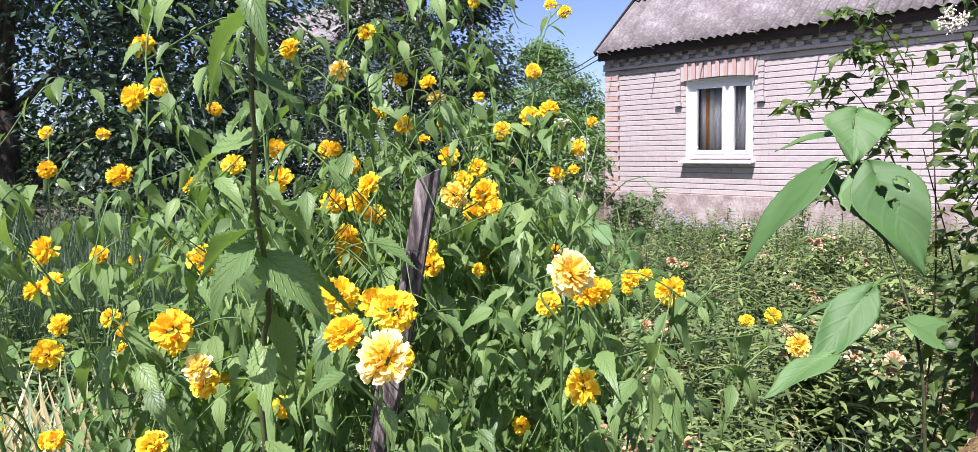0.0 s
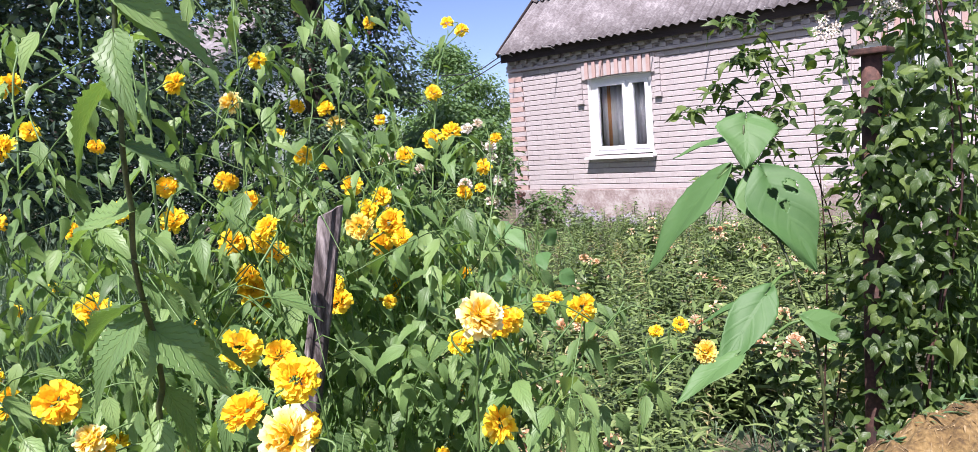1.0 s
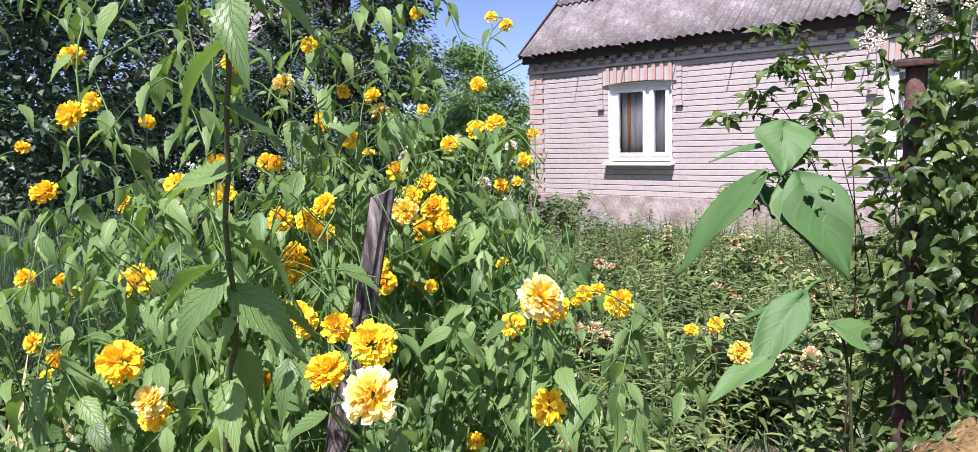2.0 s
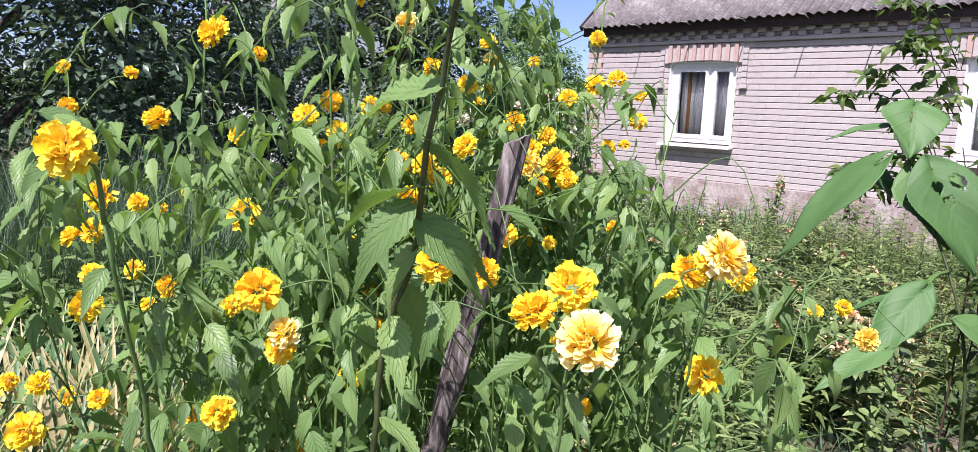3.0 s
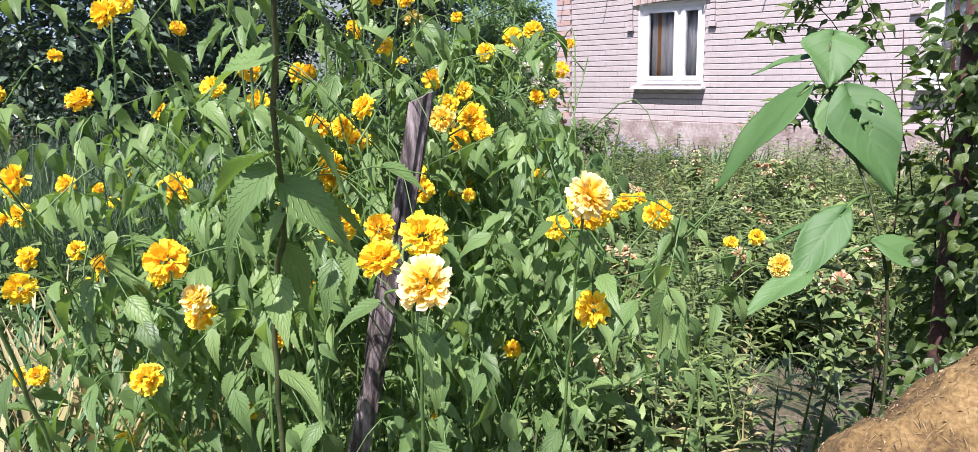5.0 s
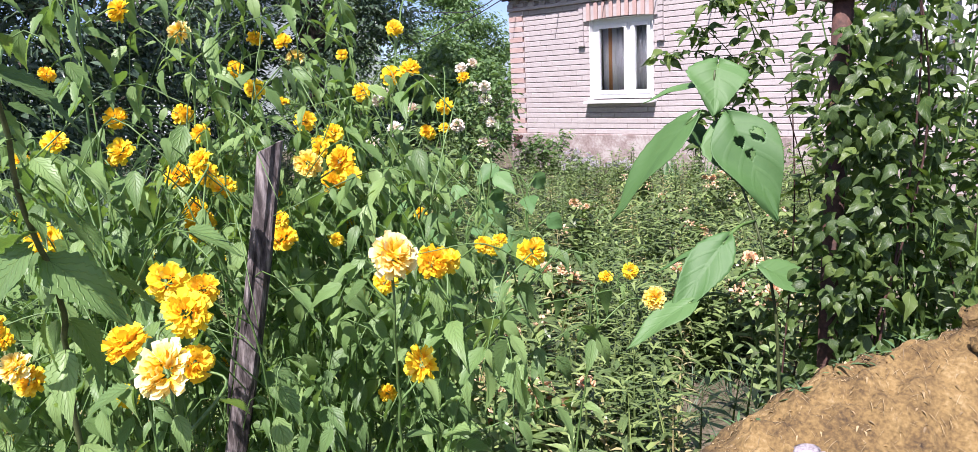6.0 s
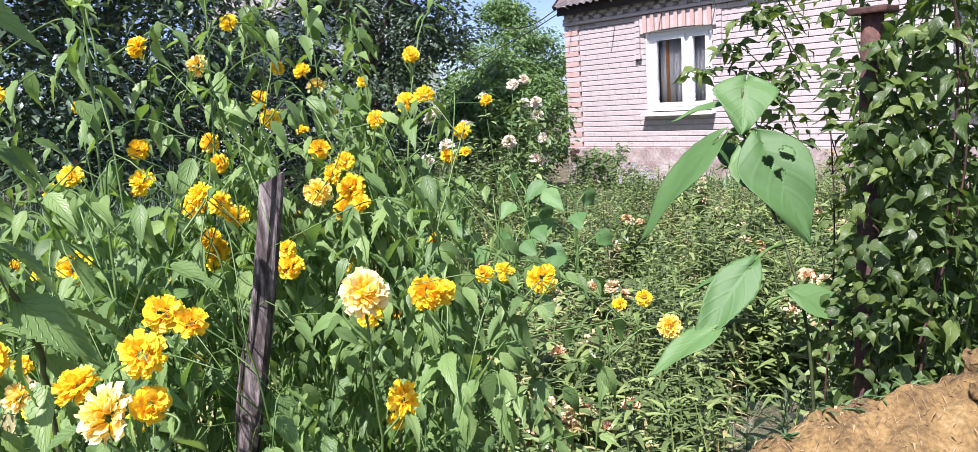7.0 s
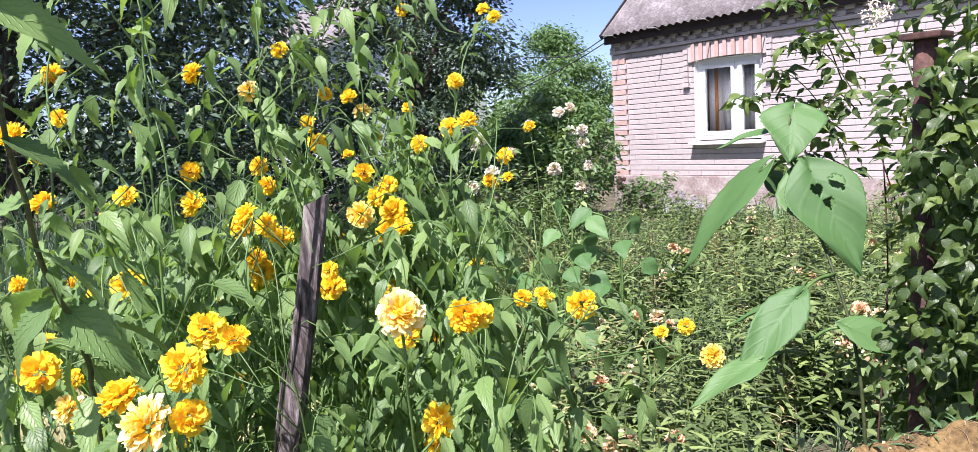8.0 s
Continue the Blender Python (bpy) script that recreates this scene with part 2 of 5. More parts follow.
def part(name, bm, material, parent, label="", smooth=False, bevel=0.0):
    """Links a bmesh as one mesh object under a thing or a part."""
    if bevel:
        bmesh.ops.bevel(bm, geom=bm.edges[:], offset=bevel, segments=2, affect="EDGES", profile=0.6)
    me = bpy.data.meshes.new(name)
    bm.to_mesh(me)
    bm.free()
    me.materials.append(material)
    me.polygons.foreach_set("use_smooth", [smooth] * len(me.polygons))
    return part_mesh(name, me, parent, None, label)


def box(bm, x0, x1, y0, y1, z0, z1):
    m = pose((x0 + x1) / 2, (y0 + y1) / 2, (z0 + z1) / 2) @ Matrix.Diagonal((x1 - x0, y1 - y0, z1 - z0, 1))
    return bmesh.ops.create_cube(bm, size=1, matrix=m)["verts"]


def boxes(*spans):
    bm = bmesh.new()
    for s in spans:
        box(bm, *s)
    return bm


def plate(xs, zs, holes, y0, y1):
    """One connected slab on a grid of x and z lines, with the cells in holes left open."""
    bm = bmesh.new()
    vs = {(i, k): bm.verts.new((x, y0, z)) for i, x in enumerate(xs) for k, z in enumerate(zs)}
    cells = [(i, k) for i in range(len(xs) - 1) for k in range(len(zs) - 1) if (i, k) not in holes]
    made = [bm.faces.new((vs[i, k], vs[i + 1, k], vs[i + 1, k + 1], vs[i, k + 1])) for i, k in cells]
    bmesh.ops.delete(bm, geom=[v for v in bm.verts if not v.link_faces], context="VERTS")
    ex = bmesh.ops.extrude_face_region(bm, geom=made)
    bmesh.ops.translate(bm, vec=(0, y1 - y0, 0), verts=[v for v in ex["geom"] if isinstance(v, bmesh.types.BMVert)])
    bmesh.ops.recalc_face_normals(bm, faces=bm.faces[:])
    return bm


def thing(name, label, category, group="", kind="", at=(0, 0, 0)):
    ob = new(name)
    ob.location = at
    ob.empty_display_size = 0.1
    return tagged(ob, label, category, group, kind)


def tube(points, radii, sides=7):
    """Verts and faces of a tapering tube along points."""
    pts = [Vector(p) for p in points]
    verts, faces = [], []
    side = Vector((0.31, 0.95, 0.1))
    for i, p in enumerate(pts):
        d = (pts[min(i + 1, len(pts) - 1)] - pts[max(i - 1, 0)]).normalized()
        u = d.cross(side)
        u = u.normalized() if u.length > 1e-4 else Vector((1, 0, 0))
        v = d.cross(u)
        for k in range(sides):
            a = 2 * math.pi * k / sides
            verts.append(p + radii[i] * (math.cos(a) * u + math.sin(a) * v))
    for i in range(len(pts) - 1):
        for k in range(sides):
            a, b = i * sides + k, i * sides + (k + 1) % sides
            faces.append((a, b, b + sides, a + sides))
    n = len(verts)
    faces.append(tuple(range(sides - 1, -1, -1)))
    faces.append(tuple(range(n - sides, n)))
    return verts, faces


def curve_points(knots, n):
    """A smooth line through the knots (Catmull-Rom), n points."""
    k = [Vector(q) for q in knots]
    k = [k[0] * 2 - k[1], *k, k[-1] * 2 - k[-2]]
    out = []
    for i in range(n):
        s = i / (n - 1) * (len(k) - 3)
        j = min(int(s), len(k) - 4)
        t = s - j
        a, b, c, d = k[j : j + 4]
        out.append(0.5 * (2 * b + (c - a) * t + (2 * a - 5 * b + 4 * c - d) * t * t + (3 * b - a - 3 * c + d) * t ** 3))
    return out


def leaf_shape(length, width, rows=6, cols=2, widest=0.38, tip=1.6, serrate=0.0, fold=0.25, droop=0.25, pleat=0.0, heart=0.0, wave=0.0, blunt=0.0, acute=0.0):
    """A leaf along +y with its upper side to +z: verts, faces, uvs. u runs from -1 to 1 across, v from 0 to 1 along."""
    verts, uvs, faces = [], [], []
    for r in range(rows + 1):
        v = r / rows
        if v < widest:
            w = math.sin(v / widest * math.pi / 2) ** 0.75
        else:
            w = max(0.0, 1 - ((v - widest) / (1 - widest)) ** tip) if tip > 1 else (1 - v) / (1 - widest)
            w *= 1 - acute * (v - widest) / (1 - widest)
        w = max(w * width / 2, width * 0.015, blunt * width / 2 if v > widest else 0.0)
        if serrate and 0 < r < rows:
            w *= 1 + serrate * (1 if r % 2 else -1)
        for c in range(-cols, cols + 1):
            u = c / cols
            x = u * w
            back = -heart * length * abs(u) ** 1.5 * max(0.0, 1 - v / 0.35)
            y = v * length + back
            z = fold * abs(x) - droop * length * v * v + pleat * abs(u) * (1 if r % 2 else -1) * width
            z += wave * width * math.sin(v * 9 + u * 3) * abs(u)
            verts.append((x, y, z))
            uvs.append((u, v))
    k = 2 * cols + 1
    for r in range(rows):
        for c in range(k - 1):
            a = r * k + c
            faces.append((a, a + 1, a + 1 + k, a + k))
    return np.array(verts, dtype=float), faces, np.array(uvs, dtype=float)


def join_shapes(shapes, placed):
    """One set of verts, faces, uvs from shapes and a list of (which, matrix)."""
    V, F, U, base = [], [], [], 0
    for i, (v, f, u) in enumerate(shapes):
        ms = [np.array(m) for w, m in placed if w == i]
        if not ms:
            continue
        ms = np.stack(ms)
        pts = np.einsum("nij,kj->nki", ms[:, :3, :3], v) + ms[:, None, :3, 3]
        V.append(pts.reshape(-1, 3))
        U.append(np.tile(u, (len(ms), 1)))
        fa = np.array(f)
        off = base + np.arange(len(ms)) * len(v)
        F.append((fa[None] + off[:, None, None]).reshape(-1, fa.shape[1]))
        base += len(ms) * len(v)
    return np.concatenate(V), [tuple(q) for f in F for q in f.tolist()], np.concatenate(U)


def turn_to(at, direction, up, scale=1.0):
    """A pose whose +y runs along direction and whose +z leans to up."""
    y = Vector(direction).normalized()
    x = y.cross(Vector(up))
    x = x.normalized() if x.length > 1e-4 else Vector((1, 0, 0))
    z = x.cross(y)
    m = Matrix((x, y, z)).transposed().to_4x4()
    m.translation = at
    return m @ Matrix.Scale(scale, 4)


def flower_shape(rings, radius, seed, ragged=0.15, cup=1.0, slim=0.62, spread=0.55):
    """A double flower that faces +z: a shaggy dome of many separate blunt petals."""
    rng = random.Random(seed)
    petals = [leaf_shape(1.0, slim, 4, 1, 0.6, 3.0, 0.0, f, d, wave=w, blunt=0.78) for f, d, w in ((-0.2, 0.35, 0.1), (0.35, -0.2, 0.16), (-0.6, 0.6, 0.2), (0.1, 0.1, 0.25))]
    placed = []
    for k, n in enumerate(rings):
        s = k / max(1, len(rings) - 1)
        for i in range(n):
            a = 2 * math.pi * (i + rng.random()) / n + k
            tilt = (-0.25 + 1.6 * s) * cup + rng.uniform(-0.7, 0.7)
            length = radius * (0.50 - 0.10 * s) * rng.uniform(1 - ragged, 1 + ragged)
            d = Vector((math.cos(a) * math.cos(tilt), math.sin(a) * math.cos(tilt), math.sin(tilt)))
            up = Vector((-math.cos(a) * math.sin(tilt), -math.sin(a) * math.sin(tilt), math.cos(tilt)))
            side = d.cross(up) * rng.uniform(-1.0, 1.0)
            r0 = radius * spread * (1 - s) * rng.uniform(0.75, 1.1) + radius * 0.08
            start = Vector((math.cos(a) * r0, math.sin(a) * r0, radius * 0.30 * math.sin(s * 1.57)))
            placed.append((rng.randrange(4), turn_to(start, d, up + side, length)))
    return join_shapes(petals, placed)


def pompom_shape(count, seed):
    """A full double flower that faces +z: short blunt petals that fill a flattened ball."""
    rng = random.Random(seed)
    petals = [leaf_shape(1.0, w, 4, 1, 0.62, 3.0, 0.0, f, d, wave=q, blunt=0.80) for w, f, d, q in ((0.54, 0.30, -0.18, 0.12), (0.46, -0.25, 0.12, 0.16), (0.60, 0.45, -0.30, 0.14), (0.50, 0.10, 0.25, 0.22))]
    placed = []
    for i in range(count):
        c = 1 - 1.42 * (i + 0.5) / count
        a = i * 2.39996 + rng.uniform(-0.5, 0.5)
        r = math.sqrt(max(0.0, 1 - c * c))
        d = Vector((math.cos(a) * r, math.sin(a) * r, c))
        lean = (d + Vector((rng.uniform(-1, 1), rng.uniform(-1, 1), rng.uniform(-1, 1))) * 0.30).normalized()
        up = Vector((-math.cos(a) * c, -math.sin(a) * c, r)) + Vector((rng.uniform(-1, 1), rng.uniform(-1, 1), rng.uniform(-1, 1))) * 0.55
        start = Vector((d.x * 0.34, d.y * 0.34, d.z * 0.22))
        placed.append((rng.randrange(4), turn_to(start, Vector((lean.x, lean.y, lean.z * 0.72)), up, rng.uniform(0.46, 0.70))))
    return join_shapes(petals, placed)


# ---- ground ----
def ground_height(x, y):
    return 0.05 * noise.noise(Vector((x * 0.35, y * 0.35, 3.0))) + 0.02 * noise.noise(Vector((x * 1.9, y * 1.9, 7.0)))


def build_ground():
    """One sheet, fine in the garden and coarse towards the horizon."""
    line = [-2500, -600, -200, -80, -40, -24] + [-16 + 0.4 * i for i in range(81)] + [24, 40, 80, 200, 600, 2500]
    n = len(line)
    verts = [(x - 4, y + 5, ground_height(x - 4, y + 5)) for y in line for x in line]
    faces = [(j * n + i, j * n + i + 1, (j + 1) * n + i + 1, (j + 1) * n + i) for j in range(n - 1) for i in range(n - 1)]
    ob = new("ground", mesh_of("ground", verts, faces, MAT_SOIL))
    tagged(ob, "brown garden soil with patches of low green weeds", "ground", kind="structure")


build_ground()

# ---- the brick house ----
WX0, WX1, WY, WY1 = -9.03, 0.6, 11.14, 18.3
VERGE = WX0 - 0.035
PLINTH, TOP, COURSE = 0.70, 3.255, 0.0946
EAVE_Y, EAVE_Z, SLOPE = 10.85, 3.315, radians(42)
OPENINGS = [(-7.26, -6.01, 1.30, 2.68), (-2.80, -1.55, 1.30, 2.68)]
house = thing("house", "single-storey pale brick house with white windows and grey corrugated roof", "house", at=(WX0, WY, 0))
HB = Matrix.Translation((-WX0, -WY, 0))


def hpart(name, bm, material, parent=None, label="", **kw):
    """A part of the house, given in world places."""
    bmesh.ops.transform(bm, matrix=HB, verts=bm.verts[:])
    return part(name, bm, material, parent or house, label, **kw)


def wall_with_openings(x0, x1, y0, y1, z0, z1, holes):
    xs, lo, hi = [x0], holes[0][2], holes[0][3]
    for a, b, _, _ in holes:
        xs += [a, b]
    return plate(xs + [x1], [z0, lo, hi, z1], {(2 * i + 1, 1) for i in range(len(holes))}, y0, y1)


front = hpart("wall", wall_with_openings(WX0 + 0.01, WX1, WY + 0.028, WY + 0.40, PLINTH, TOP, OPENINGS), MAT_MORTAR, label="pale brick front wall with recessed joints")
hpart("wall", boxes((WX0, WX0 + 0.38, WY + 0.40, WY1, PLINTH, TOP)), MAT_BRICK)
hpart("wall", boxes((WX1 - 0.38, WX1, WY + 0.40, WY1, PLINTH, TOP)), MAT_BRICK)
hpart("wall", boxes((WX0, WX1, WY1, WY1 + 0.38, PLINTH, TOP)), MAT_BRICK)
hpart("floor", boxes((WX0 + 0.38, WX1 - 0.38, WY + 0.4, WY1, 0.6, 0.7)), MAT_WOOD)
hpart("ceiling", boxes((WX0 + 0.38, WX1 - 0.38, WY + 0.4, WY1, 3.05, 3.15)), MAT_ROOM)
hpart("inner_wall", boxes((WX0 + 0.38, WX1 - 0.38, WY + 3.2, WY + 3.3, 0.7, 3.05)), MAT_ROOM)
for gx in (WX0 + 0.06, WX1 - 0.24):
    bm = bmesh.new()
    mid = (EAVE_Y + WY1 + 0.6) / 2
    tri = [(gx, WY, TOP), (gx, WY1 + 0.38, TOP), (gx, mid, TOP + (mid - WY) * math.tan(SLOPE) - 0.1)]
    f = bm.faces.new([bm.verts.new(p) for p in tri])
    ex = bmesh.ops.extrude_face_region(bm, geom=[f])
    bmesh.ops.translate(bm, vec=(0.18, 0, 0), verts=[v for v in ex["geom"] if isinstance(v, bmesh.types.BMVert)])
    hpart("gable", bm, MAT_BRICK)


def build_plinth():
    bm = boxes((WX0 - 0.05, WX1 + 0.05, WY - 0.05, WY1 + 0.43, -0.2, PLINTH))
    p = hpart("plinth", bm, MAT_PLINTH, label="cracked grey-pink rendered plinth", bevel=0.012)
    # broken corner with bare dark brick
    for i, (dx, dz, s) in enumerate(((0.09, 0.60, 0.085), (0.16, 0.50, 0.06), (0.05, 0.47, 0.05), (0.20, 0.63, 0.04))):
        bm = bmesh.new()
        bmesh.ops.create_icosphere(bm, subdivisions=2, radius=s, matrix=pose(WX0 + dx, WY - 0.055, dz) @ Matrix.Diagonal((1, 0.35, 1, 1)))
        for v in bm.verts:
            v.co += 0.25 * s * noise.noise_vector(v.co * 18)
        hpart("bare_brick", bm, MAT_RUST, p, "bare red-brown broken brick")


build_plinth()


def frieze():
    """Corbelled brick cornice under the eave: a string course over an open joint, and two staggered rows of dentils."""
    hpart("string_course", boxes((WX0 - 0.03, WX1, WY - 0.060, WY + 0.012, 2.980, 3.030)), MAT_BRICK, label="projecting brick string course", bevel=0.004)
    hpart("string_course", boxes((WX0 - 0.04, WX1, WY - 0.105, WY + 0.012, 3.190, 3.250)), MAT_BRICK, bevel=0.004)
    bm = boxes((0, 0.125, 0.0, 0.078, 0.0, 0.072))
    bmesh.ops.bevel(bm, geom=bm.edges[:], offset=0.004, segments=1, affect="EDGES")
    me = bpy.data.meshes.new("dentil")
    bm.to_mesh(me)
    bm.free()
    me.materials.append(MAT_BRICK)
    for z, out, shift in ((3.034, 0.066, 0.0), (3.112, 0.090, 0.125)):
        x = WX0 - 0.02 + shift
        while x < WX1 - 0.15:
            part_mesh("dentil", me, house, HB @ pose(x, WY - out, z))
            x += 0.25
    hpart("fascia_board", boxes((VERGE - 0.02, WX1 + 0.15, EAVE_Y + 0.115, EAVE_Y + 0.14, 3.165, 3.345)), MAT_WOOD, label="dark brown wooden fascia board")
    hpart("soffit", boxes((VERGE - 0.01, WX1 + 0.13, EAVE_Y + 0.143, WY + 0.2, 3.258, 3.278)), MAT_WOOD)


frieze()


def build_window(x0, x1, z0, z1):
    win = part_mesh("window", None, house, HB @ pose(x0, WY, z0), "white plastic two-sash window set in a brick opening")
    w, h = x1 - x0, z1 - z0
    y0, y1 = 0.09, 0.16

    def ring(a, b, c, d, t, ya, yb):
        return plate((a, a + t, b - t, b), (c, c + t, d - t, d), {(1, 1)}, ya, yb)

    part("window_frame", ring(0.02, w - 0.02, 0.02, h - 0.02, 0.075, y0, y1), MAT_WHITEPVC, win, "white plastic frame")
    mull = 0.72
    part("mullion", boxes((mull, mull + 0.08, y0 + 0.002, y1 - 0.002, 0.097, h - 0.097)), MAT_WHITEPVC, win, bevel=0.004)
    for a, b in ((0.097, mull - 0.002), (mull + 0.082, w - 0.097)):
        s = part("sash", ring(a, b, 0.099, h - 0.099, 0.062, y0 - 0.018, y1 - 0.012), MAT_WHITEPVC, win)
        part("pane", boxes((a + 0.060, b - 0.060, y0 + 0.02, y0 + 0.026, 0.159, h - 0.159)), MAT_GLASS, s)
    part("reveal", plate((-0.002, 0.018, w - 0.018, w + 0.002), (0.0, h - 0.018, h), {(1, 0)}, 0.004, 0.20), MAT_SILL, win, "white plastered reveal")
    bm = boxes((-0.05, w + 0.06, -0.165, 0.12, -0.035, 0.0))
    for v in bm.verts:
        if v.co.y < 0:
            v.co.z -= 0.02
    part("sill", bm, MAT_SILL, win, "white painted projecting window sill", bevel=0.006)
    # curtains, gathered, just behind the glass
    for mat, a, b, lab in ((MAT_DRAPE, 0.24, 0.30, "orange-brown drape"), (MAT_CURTAIN, 0.31, 0.40, "white gathered curtain")):
        n, verts, faces = 48, [], []
        for i in range(n + 1):
            x = a + (b - a) * i / n
            for k, z in enumerate((0.12, 0.7, h - 0.1)):
                pull = 1 - 0.35 * (k == 1) if mat is MAT_CURTAIN else 1 - 0.1 * k
                verts.append((a + (x - a) * (pull if k else 1.25), 0.26 + 0.02 * math.sin(i * 0.95) + (0.004 if i % 5 else 0.0), z))
        for i in range(n):
            for k in range(2):
                q = i * 3 + k
                faces.append((q, q + 3, q + 4, q + 1))
        ob = part_mesh("curtain", mesh_of("curtain", verts, faces, mat), win, None, lab)
        ob.modifiers.new("thick", "SOLIDIFY").thickness = 0.003
    n, verts, faces = 90, [], []
    for i in range(n + 1):
        for z in (0.1, h - 0.05):
            verts.append((0.1 + (w - 0.2) * i / n, 0.30 + 0.012 * math.sin(i * 0.8) + 0.006 * math.sin(i * 2.1), z))
    faces = [(2 * i, 2 * i + 2, 2 * i + 3, 2 * i + 1) for i in range(n)]
    part_mesh("net_curtain", mesh_of("net_curtain", verts, faces, MAT_NET), win, None, "grey net curtain").modifiers.new("thick", "SOLIDIFY").thickness = 0.002
    # shallow arch of upright bricks, alternately red and pale, with a block at each end
    n, a0, a1 = 19, -0.10, w + 0.10
    step = (a1 - a0) / n
    for i in range(n):
        s = (i + 0.5) / n * 2 - 1
        lift = 0.045 * (1 - s * s)
        out = 0.055 if i % 2 else 0.035
        part("brick", boxes((a0 + i * step + 0.004, a0 + (i + 1) * step - 0.004, -out, 0.012, h - 0.03 + lift, h + 0.285)), MAT_REDBRICK if i % 2 else MAT_BRICK, win, bevel=0.004)
    for xa in (a0 - 0.09, a1 + 0.002):
        for k in range(6):
            part("brick", boxes((xa, xa + 0.088, -0.045, 0.012, h - 0.36 + k * COURSE + 0.008, h - 0.36 + (k + 1) * COURSE - 0.008)), MAT_BRICK, win, bevel=0.004)
        part("brick", boxes((xa - 0.012, xa + 0.11, -0.065, 0.012, h - 0.44, h - 0.365)), MAT_BRICK, win, bevel=0.004)


for o in OPENINGS:
    build_window(*o)


def build_roof():
    roof = part_mesh("roof", None, house, HB @ pose(0, EAVE_Y, EAVE_Z), "grey corrugated cement-sheet roof, weathered and spotted")
    pitch, wide, long = 0.15, 1.05, 1.72

    def sheet(width, length):
        nx, verts, faces = int(width / pitch * 8), [], []
        for lay in (0.0, -0.008):
            for j in range(2):
                for i in range(nx + 1):
                    x = i / nx * width
                    verts.append((x, j * length, 0.024 * math.sin(2 * math.pi * x / pitch) + lay))
        k = nx + 1
        for i in range(nx):
            faces += [(i, i + 1, k + i + 1, k + i), (2 * k + i + 1, 2 * k + i, 3 * k + i, 3 * k + i + 1)]
            faces += [(i + 1, i, 2 * k + i, 2 * k + i + 1), (k + i, k + i + 1, 3 * k + i + 1, 3 * k + i)]
        return mesh_of("roof_sheet", verts, faces, MAT_SHEET)

    me = sheet(wide + 0.04, long)
    x, rng = VERGE, random.Random(4)
    while x < WX1:
        for r in range(3):
            up = r * (long - 0.12)
            y, z = up * math.cos(SLOPE), up * math.sin(SLOPE) + 0.02 * r
            part_mesh("roof_sheet", me, roof, pose(x, y, z + rng.uniform(0, 0.006), math.degrees(SLOPE) - 0.9, 0, rng.uniform(-0.15, 0.15)))
        x += wide
    top = 3 * (long - 0.12)
    ry, rz = top * math.cos(SLOPE), top * math.sin(SLOPE) + 0.05
    back = mesh_of("roof_sheet", [(VERGE, ry, rz), (x, ry, rz), (x, 2 * ry, 0), (VERGE, 2 * ry, 0)], [(0, 1, 2, 3)], MAT_SHEET)
    ob = part_mesh("back_slope", back, roof)
    ob.modifiers.new("thick", "SOLIDIFY").thickness = 0.02
    v, f = tube([(VERGE - 0.01, ry, rz), (x, ry, rz)], [0.09, 0.09], 10)
    part_mesh("ridge_cap", mesh_of("ridge_cap", v, f, MAT_SHEET), roof)
    bm = boxes((VERGE - 0.03, VERGE - 0.002, 0, top, -0.06, 0.03))
    bmesh.ops.rotate(bm, cent=(0, 0, 0), matrix=Matrix.Rotation(SLOPE, 3, "X"), verts=bm.verts[:])
    part("barge_board", bm, MAT_WOOD, roof)
    # gutter hooks that stick out under the sheets
    for i in range(9):
        hx = -8.78 + 0.98 * i
        v, f = tube([(hx, 0.10, -0.05), (hx, -0.02, -0.015), (hx, -0.24, -0.03), (hx, -0.26, -0.01)], [0.009] * 4, 6)
        part_mesh("gutter_hook", mesh_of("gutter_hook", v, f, MAT_ZINC), roof)


build_roof()


def build_cables():
    for i, knots in enumerate((((-9.05, 10.95, 3.30), (-10.6, 11.6, 3.15), (-14.0, 13.0, 3.55)), ((-9.05, 10.98, 3.22), (-10.3, 11.1, 2.88), (-13.5, 11.8, 2.35)))):
        v, f = tube(curve_points(knots, 16), [0.011] * 16, 6)
        ob = new("power_cable", mesh_of("power_cable", v, f, MAT_BLACK))
        tagged(ob, "thin black power cable slung to the house eave", "cable", "power cables")


build_cables()


